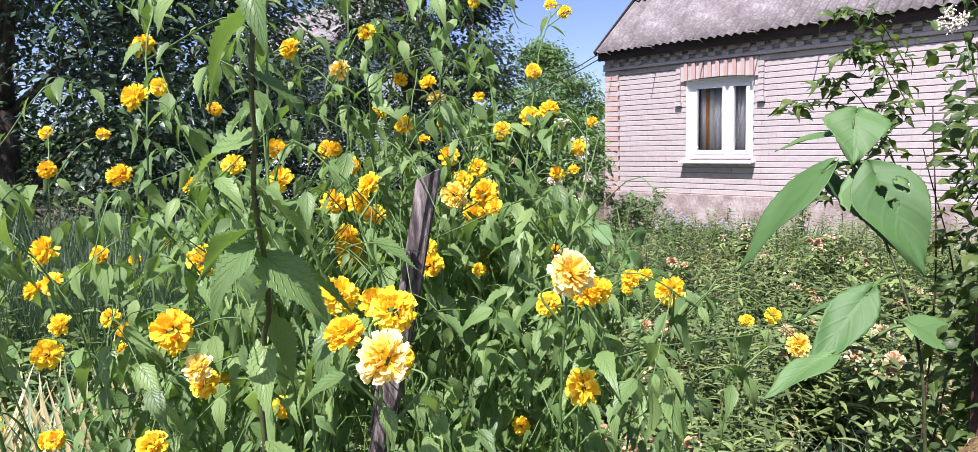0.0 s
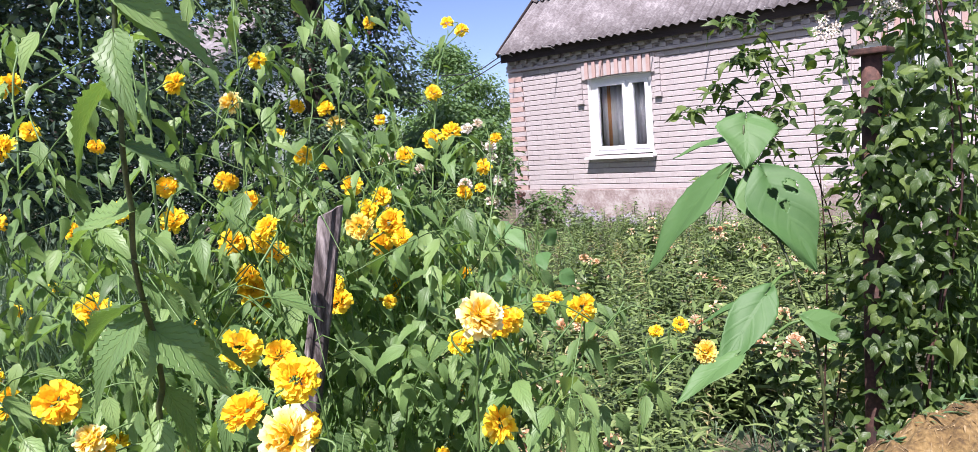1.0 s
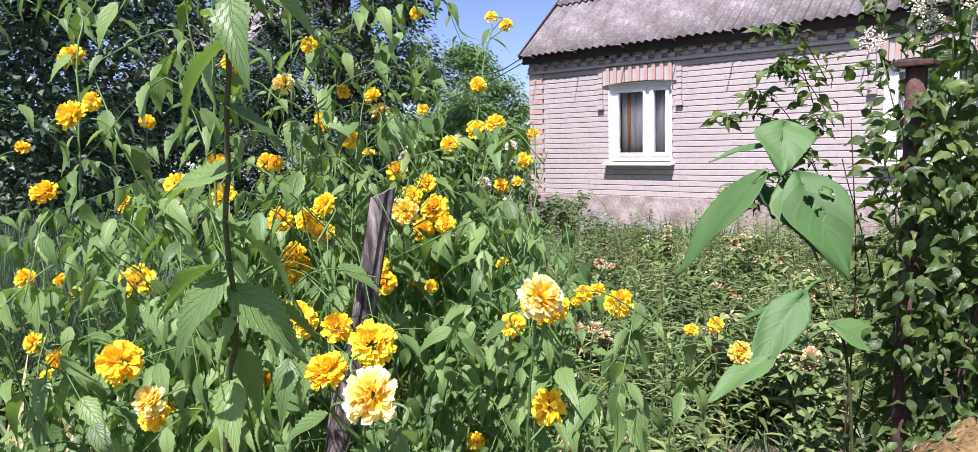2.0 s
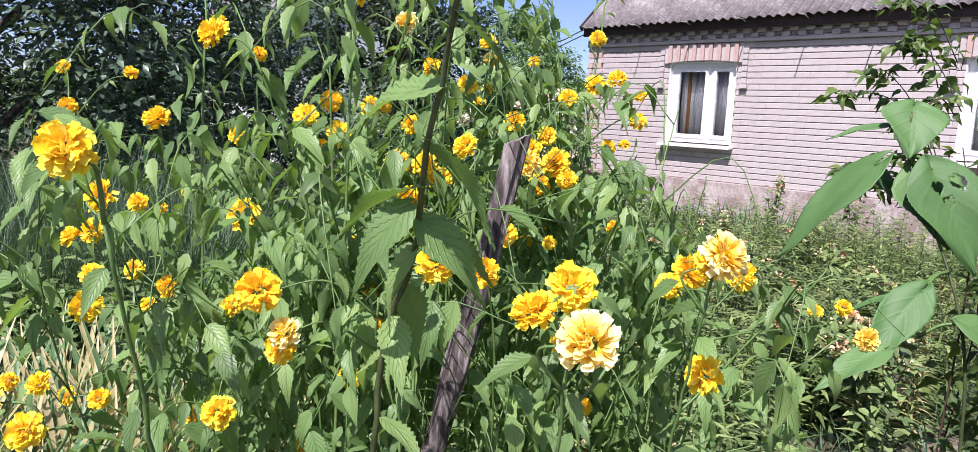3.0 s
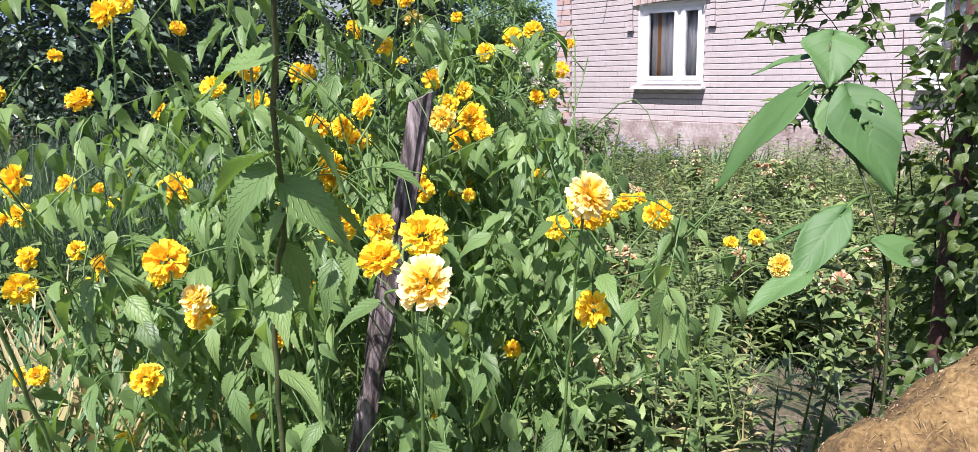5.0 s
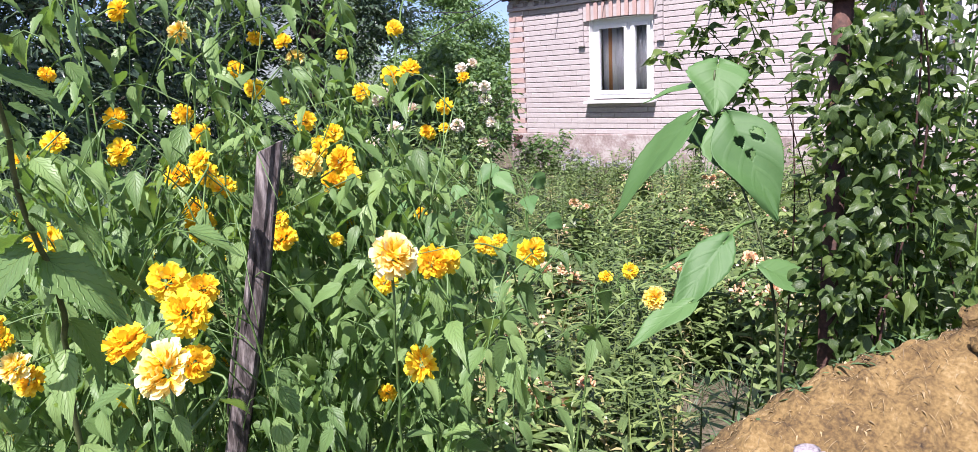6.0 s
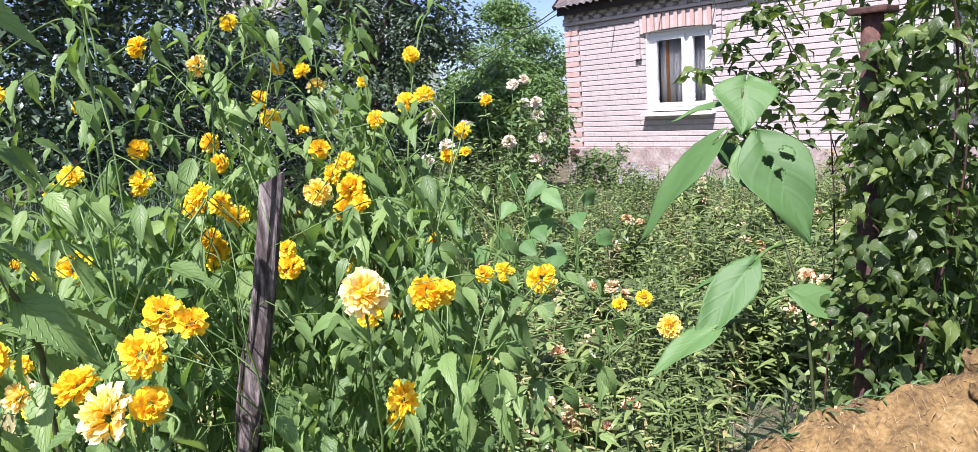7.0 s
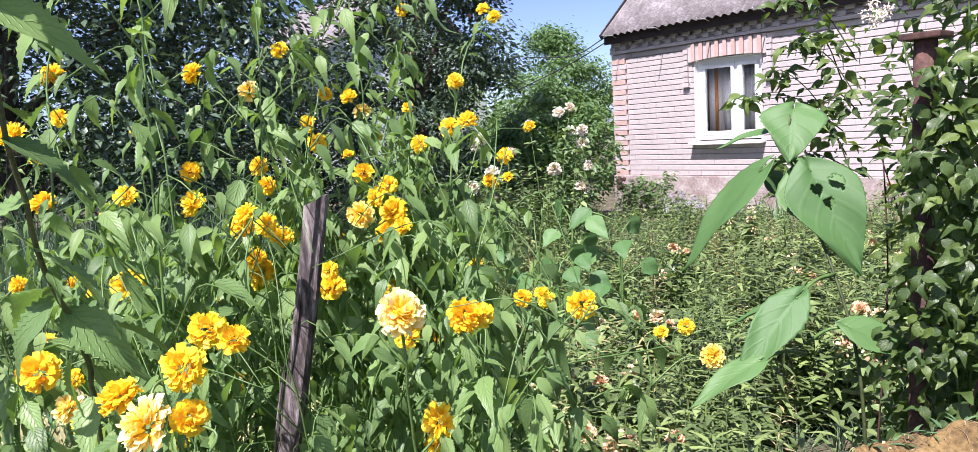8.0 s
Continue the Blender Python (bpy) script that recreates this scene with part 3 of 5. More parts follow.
# ---- far neighbour's house ----
def build_neighbour():
    n = thing("neighbour_house", "distant pale boarded house behind the trees", "house", at=(-21.0, 12.5, 0))
    part("wall", boxes((-3, 3, -3, 3, 0, 3.6)), MAT_TEAL, n)
    bm = bmesh.new()
    f = bm.faces.new([bm.verts.new(p) for p in ((3.0, -3.2, 3.6), (3.0, 3.2, 3.6), (3.0, 0, 6.2))])
    ex = bmesh.ops.extrude_face_region(bm, geom=[f])
    bmesh.ops.translate(bm, vec=(-6, 0, 0), verts=[v for v in ex["geom"] if isinstance(v, bmesh.types.BMVert)])
    part("gable", bm, MAT_TEAL, n)
    for s in (-1, 1):
        bm = boxes((-3.3, 3.3, 0, 4.5, 0, 0.08))
        bmesh.ops.rotate(bm, cent=(0, 0, 0), matrix=Matrix.Rotation(-radians(39), 3, "X"), verts=bm.verts[:])
        if s < 0:
            bmesh.ops.scale(bm, vec=(1, -1, 1), verts=bm.verts[:])
            bmesh.ops.reverse_faces(bm, faces=bm.faces[:])
        bmesh.ops.translate(bm, vec=(0, 0, 6.25), verts=bm.verts[:])
        part("roof", bm, MAT_SHEET, n, "grey sheet roof")
    part("window", boxes((3.0, 3.03, -0.6, 0.6, 4.0, 4.9)), MAT_ROOM, n)


build_neighbour()


# ---- trees ----
def build_tree(name, label, at, height, crown, leaf, material, clumps, per, seed, low=0.25, fruit=0):
    """Trunk with limbs, and a crown of leaves set in clumps round the limb ends, with gaps."""
    rng = random.Random(seed)
    t = thing(name, label, "tree", at=at)
    tips = []
    trunk_h = height * 0.35
    v, f = tube(curve_points([(0, 0, -0.1), (0.06, 0.03, trunk_h * 0.5), (0.02, 0.1, trunk_h), (0.05, 0.1, height * 0.8)], 12), [height * 0.026 * (1 - 0.075 * i) for i in range(12)], 10)
    part_mesh("trunk", mesh_of("trunk", v, f, MAT_BARK), t)
    for i in range(clumps):
        a = rng.uniform(0, 2 * math.pi)
        zz = low + (1 - low) * rng.random() ** 0.85
        prof = math.sin(min(1.0, (zz - low) / (1 - low) * 0.85 + 0.15) * math.pi) ** 0.6
        r = crown * prof * rng.uniform(0.45, 1.05)
        tips.append(Vector((math.cos(a) * r, math.sin(a) * r, zz * height)))
    for p in tips[:14]:
        s = Vector((0.03, 0.08, min(p.z * 0.55, height * 0.6)))
        v, f = tube(curve_points([s, s.lerp(p, 0.5) + Vector((0, 0, 0.15)), p], 7), [height * 0.009 * (1 - 0.13 * k) for k in range(7)], 6)
        part_mesh("limb", mesh_of("limb", v, f, MAT_BARK), t)
    shapes = [leaf_shape(leaf, leaf * 0.55, 2, 1, 0.5, 1.5, fold=0.3, droop=d) for d in (0.15, 0.4)]
    placed = []
    for p in tips:
        size = crown * rng.uniform(0.14, 0.27)
        for _ in range(per):
            d = Vector((rng.gauss(0, 1), rng.gauss(0, 1), rng.gauss(0, 0.8)))
            q = p + d * size * 0.55
            out = Vector((d.x + rng.uniform(-1, 1), d.y + rng.uniform(-1, 1), rng.uniform(-0.9, 0.3)))
            placed.append((rng.randrange(2), turn_to(q, out, Vector((rng.uniform(-0.8, 0.8), rng.uniform(-0.8, 0.8), 1)), rng.uniform(0.7, 1.25))))
    v, f, u = join_shapes(shapes, placed)
    part_mesh("crown", mesh_of("crown", v, f, material, u), t)
    for _ in range(fruit):
        p = rng.choice(tips)
        bm = bmesh.new()
        bmesh.ops.create_uvsphere(bm, u_segments=10, v_segments=7, radius=0.035)
        for w in bm.verts:
            w.co.z *= 0.92 - 0.25 * (1 - min(1, (w.co.x ** 2 + w.co.y ** 2) / 0.0004))
        bmesh.ops.translate(bm, vec=p + Vector((rng.uniform(-0.35, 0.35), rng.uniform(-0.35, 0.35), -0.25)), verts=bm.verts[:])
        part("fruit", bm, MAT_FRUIT, t, "pinkish fruit", smooth=True)


build_tree("apple_tree", "dense dark-leaved apple tree with pinkish fruit", (-8.6, 1.2, 0), 6.4, 2.9, 0.085, MAT_TREE, 420, 230, 11, 0.05, 26)
build_tree("pear_tree", "tall dark-leaved fruit tree with glossy foliage", (-8.80, 6.33, 0), 7.0, 1.38, 0.085, MAT_TREE, 230, 190, 12, 0.10, 6)
build_tree("plum_tree", "dark garden tree seen through gaps", (-12.9, 4.2, 0), 6.0, 2.2, 0.10, MAT_TREE, 130, 110, 13, 0.06)
build_tree("lilac_bush", "dense dark-leaved garden bush behind the beds", (-14.6, 7.3, 0), 3.6, 1.7, 0.10, MAT_TREE, 110, 120, 16, 0.02)
build_tree("lilac_bush", "broad dark-leaved garden bush behind the beds", (-13.9, 5.9, 0), 3.0, 1.5, 0.10, MAT_TREE, 90, 120, 17, 0.02)
build_tree("hazel_bush", "leafy mid-green bush beside the house corner", (-8.75, 9.25, 0), 2.35, 0.95, 0.10, MAT_FARTREE, 60, 85, 18, 0.02)
build_tree("hazel_bush", "leafy mid-green bush behind the white roses", (-8.45, 8.25, 0), 1.95, 0.85, 0.10, MAT_FARTREE, 55, 80, 19, 0.02)
build_tree("willow_tree", "pale green feathery tree behind the house corner", (-15.5, 15.9, 0), 4.4, 1.9, 0.11, MAT_FARTREE, 120, 190, 14, 0.05)
build_tree("willow_tree", "low feathery green tree behind the cables", (-17.0, 13.2, 0), 3.2, 2.0, 0.11, MAT_FARTREE, 60, 130, 15, 0.05)


def build_far_woods():
    rng = random.Random(31)
    shapes = [leaf_shape(0.5, 0.3, 2, 1, 0.5, 1.5)]
    placed = []
    for i in range(9000):
        a = rng.uniform(-0.2, 2.2)
        r = rng.uniform(26, 34)
        hgt = 3.0 + 1.4 * noise.noise(Vector((a * 9, 0, 0)))
        p = Vector((-math.cos(a) * r, math.sin(a) * r, hgt * rng.random() ** 0.7))
        placed.append((0, turn_to(p, (rng.uniform(-1, 1), rng.uniform(-1, 1), rng.uniform(-1, 0.4)), (rng.uniform(-1, 1), rng.uniform(-1, 1), 1), rng.uniform(0.6, 1.3))))
    v, f, u = join_shapes(shapes, placed)
    tagged(new("far_hedge", mesh_of("far_hedge", v, f, MAT_FARTREE, u)), "distant belt of green trees and hedges", "trees", kind="stuff")


build_far_woods()


# ---- beds between the camera and the house ----
def stalk_shape(rng, height, leaves, length, width, whorl, droop):
    """A leafy upright stalk as one set of leaf blades and a thin stem."""
    blade = leaf_shape(length, width, 3, 1, 0.4, 1.4, fold=0.35, droop=droop)
    placed = []
    for i in range(leaves):
        s = 0.12 + 0.88 * i / leaves
        a = i * 2.4 + rng.uniform(-0.3, 0.3)
        el = whorl + 0.8 * s + rng.uniform(-0.25, 0.25)
        lean = Vector((0.05 * math.sin(s * 2), 0.04 * s, s * height))
        placed.append((0, turn_to(lean, (math.cos(a), math.sin(a), math.sin(el) * 0.9), (0, 0, 1), (1.15 - 0.5 * s) * rng.uniform(0.8, 1.2))))
    stem = leaf_shape(height, 0.012, 3, 1, 0.3, 2.0, droop=0.0)
    placed2 = [(1, turn_to(Vector((0, 0, 0)), (0.04, 0.02, 1), (math.cos(k), math.sin(k), 0))) for k in (0.0, 1.6)]
    return join_shapes([blade, stem], placed + placed2)


def in_view(p, far=13.5):
    """Keeps plants to the garden ahead, out of the house and off the path."""
    d = -0.745 * p[0] + 0.667 * p[1]
    s = 0.667 * p[0] + 0.745 * p[1]
    if 2.5 < d < 3.7 and s > 0.43 * d:  # trodden bare soil behind the climber
        return False
    return d > 1.3 and abs(s) < 0.95 * d + 0.4 and p[1] < WY - 0.25 and math.hypot(*p) < far


def build_bed(name, label, category, material, shapes, spots, seed, smin=0.75, smax=1.25):
    rng = random.Random(seed)
    placed = []
    for x, y in spots:
        s = rng.uniform(smin, smax)
        m = pose(x, y, ground_height(x, y) - 0.02, rng.uniform(-12, 12), rng.uniform(-12, 12), rng.uniform(0, 360)) @ Matrix.Scale(s, 4)
        placed.append((rng.randrange(len(shapes)), m))
    v, f, u = join_shapes(shapes, placed)
    return tagged(new(name, mesh_of(name, v, f, material, u)), label, category, kind="stuff")


def spots_in(seed, count, d0, d1, s0, s1, keep=None):
    """Random ground places by depth ahead of the first eye and by slope to the side."""
    rng, out = random.Random(seed), []
    while len(out) < count:
        d = d0 + (d1 - d0) * rng.random() ** 0.8
        s = d * rng.uniform(s0, s1)
        p = (-0.745 * d + 0.667 * s, 0.667 * d + 0.745 * s)
        if in_view(p) and (keep is None or keep(p, rng)):
            out.append(p)
    return out


rg = random.Random(5)
LILY = [stalk_shape(rg, rg.uniform(0.55, 0.8), 34, 0.135, 0.027, 0.1, 0.45) for _ in range(4)]
PHLOX = [stalk_shape(rg, rg.uniform(0.45, 0.7), 22, 0.12, 0.042, 0.1, 0.4) for _ in range(4)]
WEED = [stalk_shape(rg, rg.uniform(0.2, 0.4), 16, 0.10, 0.045, 0.2, 0.4) for _ in range(3)]


def patch(scale, level, off):
    return lambda p, rng: noise.noise(Vector((p[0] * scale + off, p[1] * scale, off))) + rng.uniform(-0.25, 0.25) > level


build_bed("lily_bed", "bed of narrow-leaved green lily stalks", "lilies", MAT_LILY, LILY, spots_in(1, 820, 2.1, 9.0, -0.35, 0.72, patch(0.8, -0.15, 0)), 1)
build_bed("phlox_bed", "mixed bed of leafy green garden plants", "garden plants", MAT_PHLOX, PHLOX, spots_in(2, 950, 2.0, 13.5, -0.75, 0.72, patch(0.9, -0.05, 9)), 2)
NETTLE = [stalk_shape(rg, rg.uniform(0.7, 0.9), 30, 0.10, 0.05, 0.0, 0.5) for _ in range(3)]
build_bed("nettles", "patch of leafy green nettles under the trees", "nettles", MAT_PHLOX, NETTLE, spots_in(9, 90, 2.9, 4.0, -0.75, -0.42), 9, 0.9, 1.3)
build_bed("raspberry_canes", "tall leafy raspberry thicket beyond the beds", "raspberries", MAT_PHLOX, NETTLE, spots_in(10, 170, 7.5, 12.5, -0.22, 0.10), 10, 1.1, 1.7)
build_bed("dry_stalks", "dry straw-coloured stalks among the lilies", "dry stalks", MAT_STRAW, LILY[:2], spots_in(12, 110, 2.1, 9.0, -0.3, 0.72), 12, 0.6, 1.0)
# weeds take the darker vine leaf, so shade between stalks is in their colour
build_bed("weeds", "low broad-leaved weeds on the soil", "weeds", MAT_VINE, WEED, spots_in(3, 1100, 1.4, 13.0, -0.8, 0.72), 3)


def spots_round(seed, count, radius):
    rng, out = random.Random(seed), []
    while len(out) < count:
        r, a = radius * rng.random() ** 0.5, rng.uniform(0, 6.28)
        p = (math.cos(a) * r, math.sin(a) * r)
        if r > 0.9 and p[1] < WY - 0.3:
            out.append(p)
    return out


def blade_tuft(rng, n, length, width, spread, droop):
    out = []
    shape = leaf_shape(1.0, width / length, 6, 1, 0.35, 1.3, fold=0.3, droop=droop)
    for _ in range(n):
        a = rng.uniform(0, 6.28)
        d = Vector((math.cos(a) * spread * rng.random(), math.sin(a) * spread * rng.random(), 1))
        out.append((0, turn_to(Vector((math.cos(a), math.sin(a), 0)) * 0.08 * rng.random(), d, (-math.cos(a), -math.sin(a), 0.4), length * rng.uniform(0.55, 1.1))))
    return join_shapes([shape], out)


TUFT = [blade_tuft(rg, 30, 1.30, 0.009, 0.35, 0.22) for _ in range(4)]
build_bed("tall_grass", "tall fine dark-green grass growing beneath the trees", "grass", MAT_GRASS, TUFT, spots_in(4, 700, 3.6, 6.6, -0.80, -0.36), 4, 0.75, 1.2)
SHORT = [blade_tuft(rg, 18, 0.28, 0.008, 0.7, 0.5) for _ in range(3)]
build_bed("short_grass", "short green grass over the garden soil", "grass", MAT_GRASS, SHORT, spots_in(6, 900, 1.4, 12.0, -0.8, 0.72) + spots_round(7, 2200, 9.0), 6)


def build_clump(name, label, category, at, material, n, length, width, spread, droop, seed, dry=None):
    """A clump of sword leaves; each group of blades is a part of its own."""
    rng = random.Random(seed)
    c = thing(name, label, category, at=at)
    for k in range(5):
        v, f, u = blade_tuft(rng, n // 5, length, width, spread, droop)
        v = v + np.array((rng.uniform(-0.2, 0.2), rng.uniform(-0.2, 0.2), 0.0))
        part_mesh("leaf_fan", mesh_of("leaf_fan", v, f, dry if dry and k % 3 else material, u), c)
    return c


for i, (x, y) in enumerate(((-2.35, 0.10), (-2.45, 0.33), (-2.2, -0.15), (-2.75, 0.05), (-2.0, 0.12), (-2.9, 0.40), (-2.45, -0.35), (-2.15, 0.30), (-2.6, -0.1), (-2.3, 0.55), (-2.05, 0.45), (-2.6, 0.7))):
    build_clump("iris_clump", "half-dried iris clump with straw-coloured sword leaves", "iris", (x, y, 0), MAT_IRIS, 150, 0.95, 0.045, 0.42, 0.28, 40 + i, MAT_STRAW)
for i, (x, y) in enumerate(((-4.9, 9.6), (-4.5, 9.9), (-5.3, 10.0))):
    build_clump("iris_clump", "green iris clump beside the house plinth", "iris", (x, y, 0), MAT_IRIS, 40, 0.55, 0.03, 0.5, 0.15, 60 + i)


# ---- flowers in the beds ----
F_DOUBLE = [pompom_shape(n, s) for n, s in ((110, 1), (96, 2), (124, 3), (88, 8), (104, 9))]
F_OPEN = [flower_shape((6, 5), 1.0, s, 0.1, 0.6, 0.75) for s in (4, 5)]
F_HEAD = []
for s in (6, 7):
    hr = random.Random(s)
    F_HEAD.append(join_shapes([F_OPEN[0]], [(0, turn_to(Vector((hr.uniform(-1, 1), hr.uniform(-1, 1), hr.uniform(0, 0.8))) * 0.8, (hr.uniform(-1, 1), hr.uniform(-1, 1), 0.2), (hr.uniform(-0.4, 0.6), hr.uniform(-0.9, 0), 1), 0.36)) for _ in range(16)]))


def flower_meshes(name, shapes, material):
    return [mesh_of(name, v, f, material, u) for v, f, u in shapes]


ME_YELLOW = flower_meshes("flower", F_DOUBLE, MAT_YELLOW)
ME_PALE = flower_meshes("flower", F_DOUBLE, MAT_PALE)
ME_WHITE = flower_meshes("flower", F_DOUBLE[:2] + F_HEAD[:1], MAT_WHITE)
ME_CREAM = flower_meshes("flower", F_DOUBLE[:1] + F_OPEN, MAT_CREAM)
ME_LILAC = flower_meshes("flower", F_HEAD, MAT_LILAC)
ME_RED = flower_meshes("flower", F_DOUBLE[:1], MAT_RED)


def face_to(at, direction, size, spin=0.0):
    q = Vector(direction).to_track_quat("Z", "Y").to_matrix().to_4x4()
    return Matrix.Translation(at) @ q @ Matrix.Rotation(spin, 4, "Z") @ Matrix.Scale(size, 4)


def build_flower_plant(name, label, category, at, height, meshes, heads, size, leaf, material, seed, spread=0.3, group=""):
    """A bushy flowering plant: stems, foliage and each flower head."""
    rng = random.Random(seed)
    p = thing(name, label, category, group, at=at)
    placed = []
    for i in range(heads):
        a, r = rng.uniform(0, 6.28), spread * rng.random() ** 0.5
        tip = Vector((math.cos(a) * r, math.sin(a) * r, height * rng.uniform(0.72, 1.05)))
        knots = [Vector((tip.x * 0.15, tip.y * 0.15, 0)), Vector((tip.x * 0.55, tip.y * 0.55, tip.z * 0.6)), tip]
        pts = curve_points(knots, 7)
        v, f = tube(pts, [0.006 - 0.0005 * k for k in range(7)], 5)
        part_mesh("stem", mesh_of("stem", v, f, MAT_STEM), p)
        part_mesh("flower", rng.choice(meshes), p, face_to(tip, (0.35 + rng.uniform(-0.5, 0.5), -0.5 + rng.uniform(-0.5, 0.5), 0.7), size * rng.uniform(0.75, 1.2), rng.uniform(0, 6)))
        for k in range(44):
            q = pts[rng.randrange(1, 7)] + Vector((rng.uniform(-1, 1), rng.uniform(-1, 1), rng.uniform(-1, 1))) * 0.05
            b = rng.uniform(0, 6.28)
            placed.append((0, turn_to(q, (math.cos(b), math.sin(b), rng.uniform(-0.5, 0.4)), (rng.uniform(-0.5, 0.5), rng.uniform(-0.5, 0.5), 1), rng.uniform(0.7, 1.3))))
    v, f, u = join_shapes([leaf_shape(leaf, leaf * 0.5, 4, 1, 0.4, 1.5, droop=0.3)], placed)
    part_mesh("foliage", mesh_of("foliage", v, f, material, u), p)


for i, (x, y, h) in enumerate(((-4.94, 5.17, 1.95), (-4.67, 5.47, 1.85), (-4.78, 5.26, 1.5), (-5.25, 4.71, 1.5), (-5.5, 5.0, 1.6))):
    build_flower_plant("white_rose_bush", "tall green bush with large white double flowers", "rose", (x, y, 0), h, ME_WHITE[:2], 3, 0.07, 0.09, MAT_PHLOX, 80 + i, 0.32, "white roses")
for i, (x, y, h) in enumerate(((-2.9, 6.05, 0.72), (-2.6, 6.3, 0.66), (-1.72, 4.0, 0.66), (-1.5, 4.25, 0.66), (-1.85, 2.2, 0.5), (-1.6, 2.3, 0.5), (-3.4, 5.2, 0.66), (-3.9, 6.9, 0.7), (-2.2, 2.6, 0.55), (-2.3, 5.0, 0.6), (-2.6, 3.6, 0.6), (-3.2, 7.6, 0.6), (-1.9, 6.0, 0.6))):
    build_flower_plant("cream_daylily", "low plant with cream and apricot flowers, some faded", "daylily", (x, y, 0), h, ME_CREAM, 6, 0.045, 0.10, MAT_LILY, 100 + i, 0.28, "cream daylilies")
for i, (x, y, h) in enumerate(((-6.3, 9.5, 0.42), (-6.0, 9.8, 0.36), (-6.7, 9.9, 0.38), (-7.1, 10.3, 0.45), (-5.7, 10.2, 0.32))):
    build_flower_plant("lilac_phlox", "pale lilac-white flowering plant beside the house plinth", "phlox", (x, y, 0), h, ME_LILAC, 8, 0.055, 0.075, MAT_PHLOX, 120 + i, 0.35, "phlox by the plinth")
for i, (x, y, h) in enumerate(((-7.7, 10.5, 0.75), (-8.1, 10.4, 0.65))):
    build_flower_plant("currant_bush", "small rounded yellow-green bush at the house corner", "bush", (x, y, 0), h, ME_CREAM, 12, 0.015, 0.09, MAT_FARTREE, 130 + i, 0.45)
build_flower_plant("pink_lily_plant", "low plant with pale pink and dark red flowers", "lily", (-1.25, 3.75, 0), 0.75, ME_CREAM + ME_RED, 6, 0.05, 0.08, MAT_PHLOX, 140, 0.2)
for i, (x, y, h) in enumerate(((-4.75, 10.2, 0.95), (-3.3, 9.3, 0.8), (-2.0, 8.5, 0.8))):
    build_flower_plant("pink_rose_bush", "sparse rose bush with small pale pink flowers", "rose", (x, y, 0), h, ME_CREAM, 6, 0.04, 0.07, MAT_PHLOX, 150 + i, 0.22)


# ---- the weathered stake in the shrub ----
def build_stake():
    top, foot = Vector((-0.859, 0.643, 1.655)), Vector((-1.207, 0.392, -0.25))
    rings, sides, verts, faces = 40, 14, [], []
    axis = (top - foot).normalized()
    u = axis.cross(Vector((0.745, -0.667, 0))).normalized()
    v = axis.cross(u)
    for i in range(rings + 1):
        s = i / rings
        c = foot.lerp(top, s) + u * 0.006 * math.sin(s * 9) + v * 0.005 * math.sin(s * 13 + 1)
        for k in range(sides):
            a = 2 * math.pi * k / sides
            r = 1 + 0.10 * noise.noise(Vector((math.cos(a) * 2, math.sin(a) * 2, s * 6))) + 0.16 * noise.noise(Vector((a * 3.0, 5.0, s * 2.0)))
            r *= 0.78 if k % 5 == 2 and noise.noise(Vector((k, 0, s * 5))) > -0.1 else 1
            verts.append(c + r * (0.0175 * math.cos(a) * u + 0.0145 * math.sin(a) * v) + (axis * 0.012 * math.cos(a) if i == rings else Vector()))
    for i in range(rings):
        for k in range(sides):
            a, b = i * sides + k, i * sides + (k + 1) % sides
            faces.append((a, b, b + sides, a + sides))
    verts.append(top - axis * 0.004)
    n = len(verts) - 1
    faces += [(rings * sides + k, rings * sides + (k + 1) % sides, n) for k in range(sides)]
    t = thing("garden_stake", "leaning weathered grey wooden stake with deep cracks", "stake")
    part_mesh("shaft", mesh_of("shaft", verts, faces, MAT_STAKE, smooth=False), t)
    rng = random.Random(2)
    for k in range(6):
        s0 = rng.uniform(0.62, 0.9)
        a = rng.uniform(0, 6.28)
        off = 0.0178 * math.cos(a) * u + 0.0148 * math.sin(a) * v
        pts = [foot.lerp(top, s0 + 0.022 * j) + off * (1.0 + 0.05 * math.sin(j)) for j in range(5)]
        vv, ff = tube(pts, [0.0012, 0.003, 0.0034, 0.0025, 0.0008], 5)
        part_mesh("splinter", mesh_of("splinter", vv, ff, MAT_STAKE, smooth=False), t)


build_stake()

# ---- the yellow-flowered shrub ----
AHEAD, ASIDE = Vector((-0.745, 0.667, 0)), Vector((0.667, 0.745, 0))
shrub = thing("kerria_shrub", "tall arching shrub with double yellow flowers and toothed green leaves", "shrub", at=(-1.05, 0.62, 0))
SB = Matrix.Translation((1.05, -0.62, 0))
rs = random.Random(21)
leaf_spots, canes, flowers = [], [], []


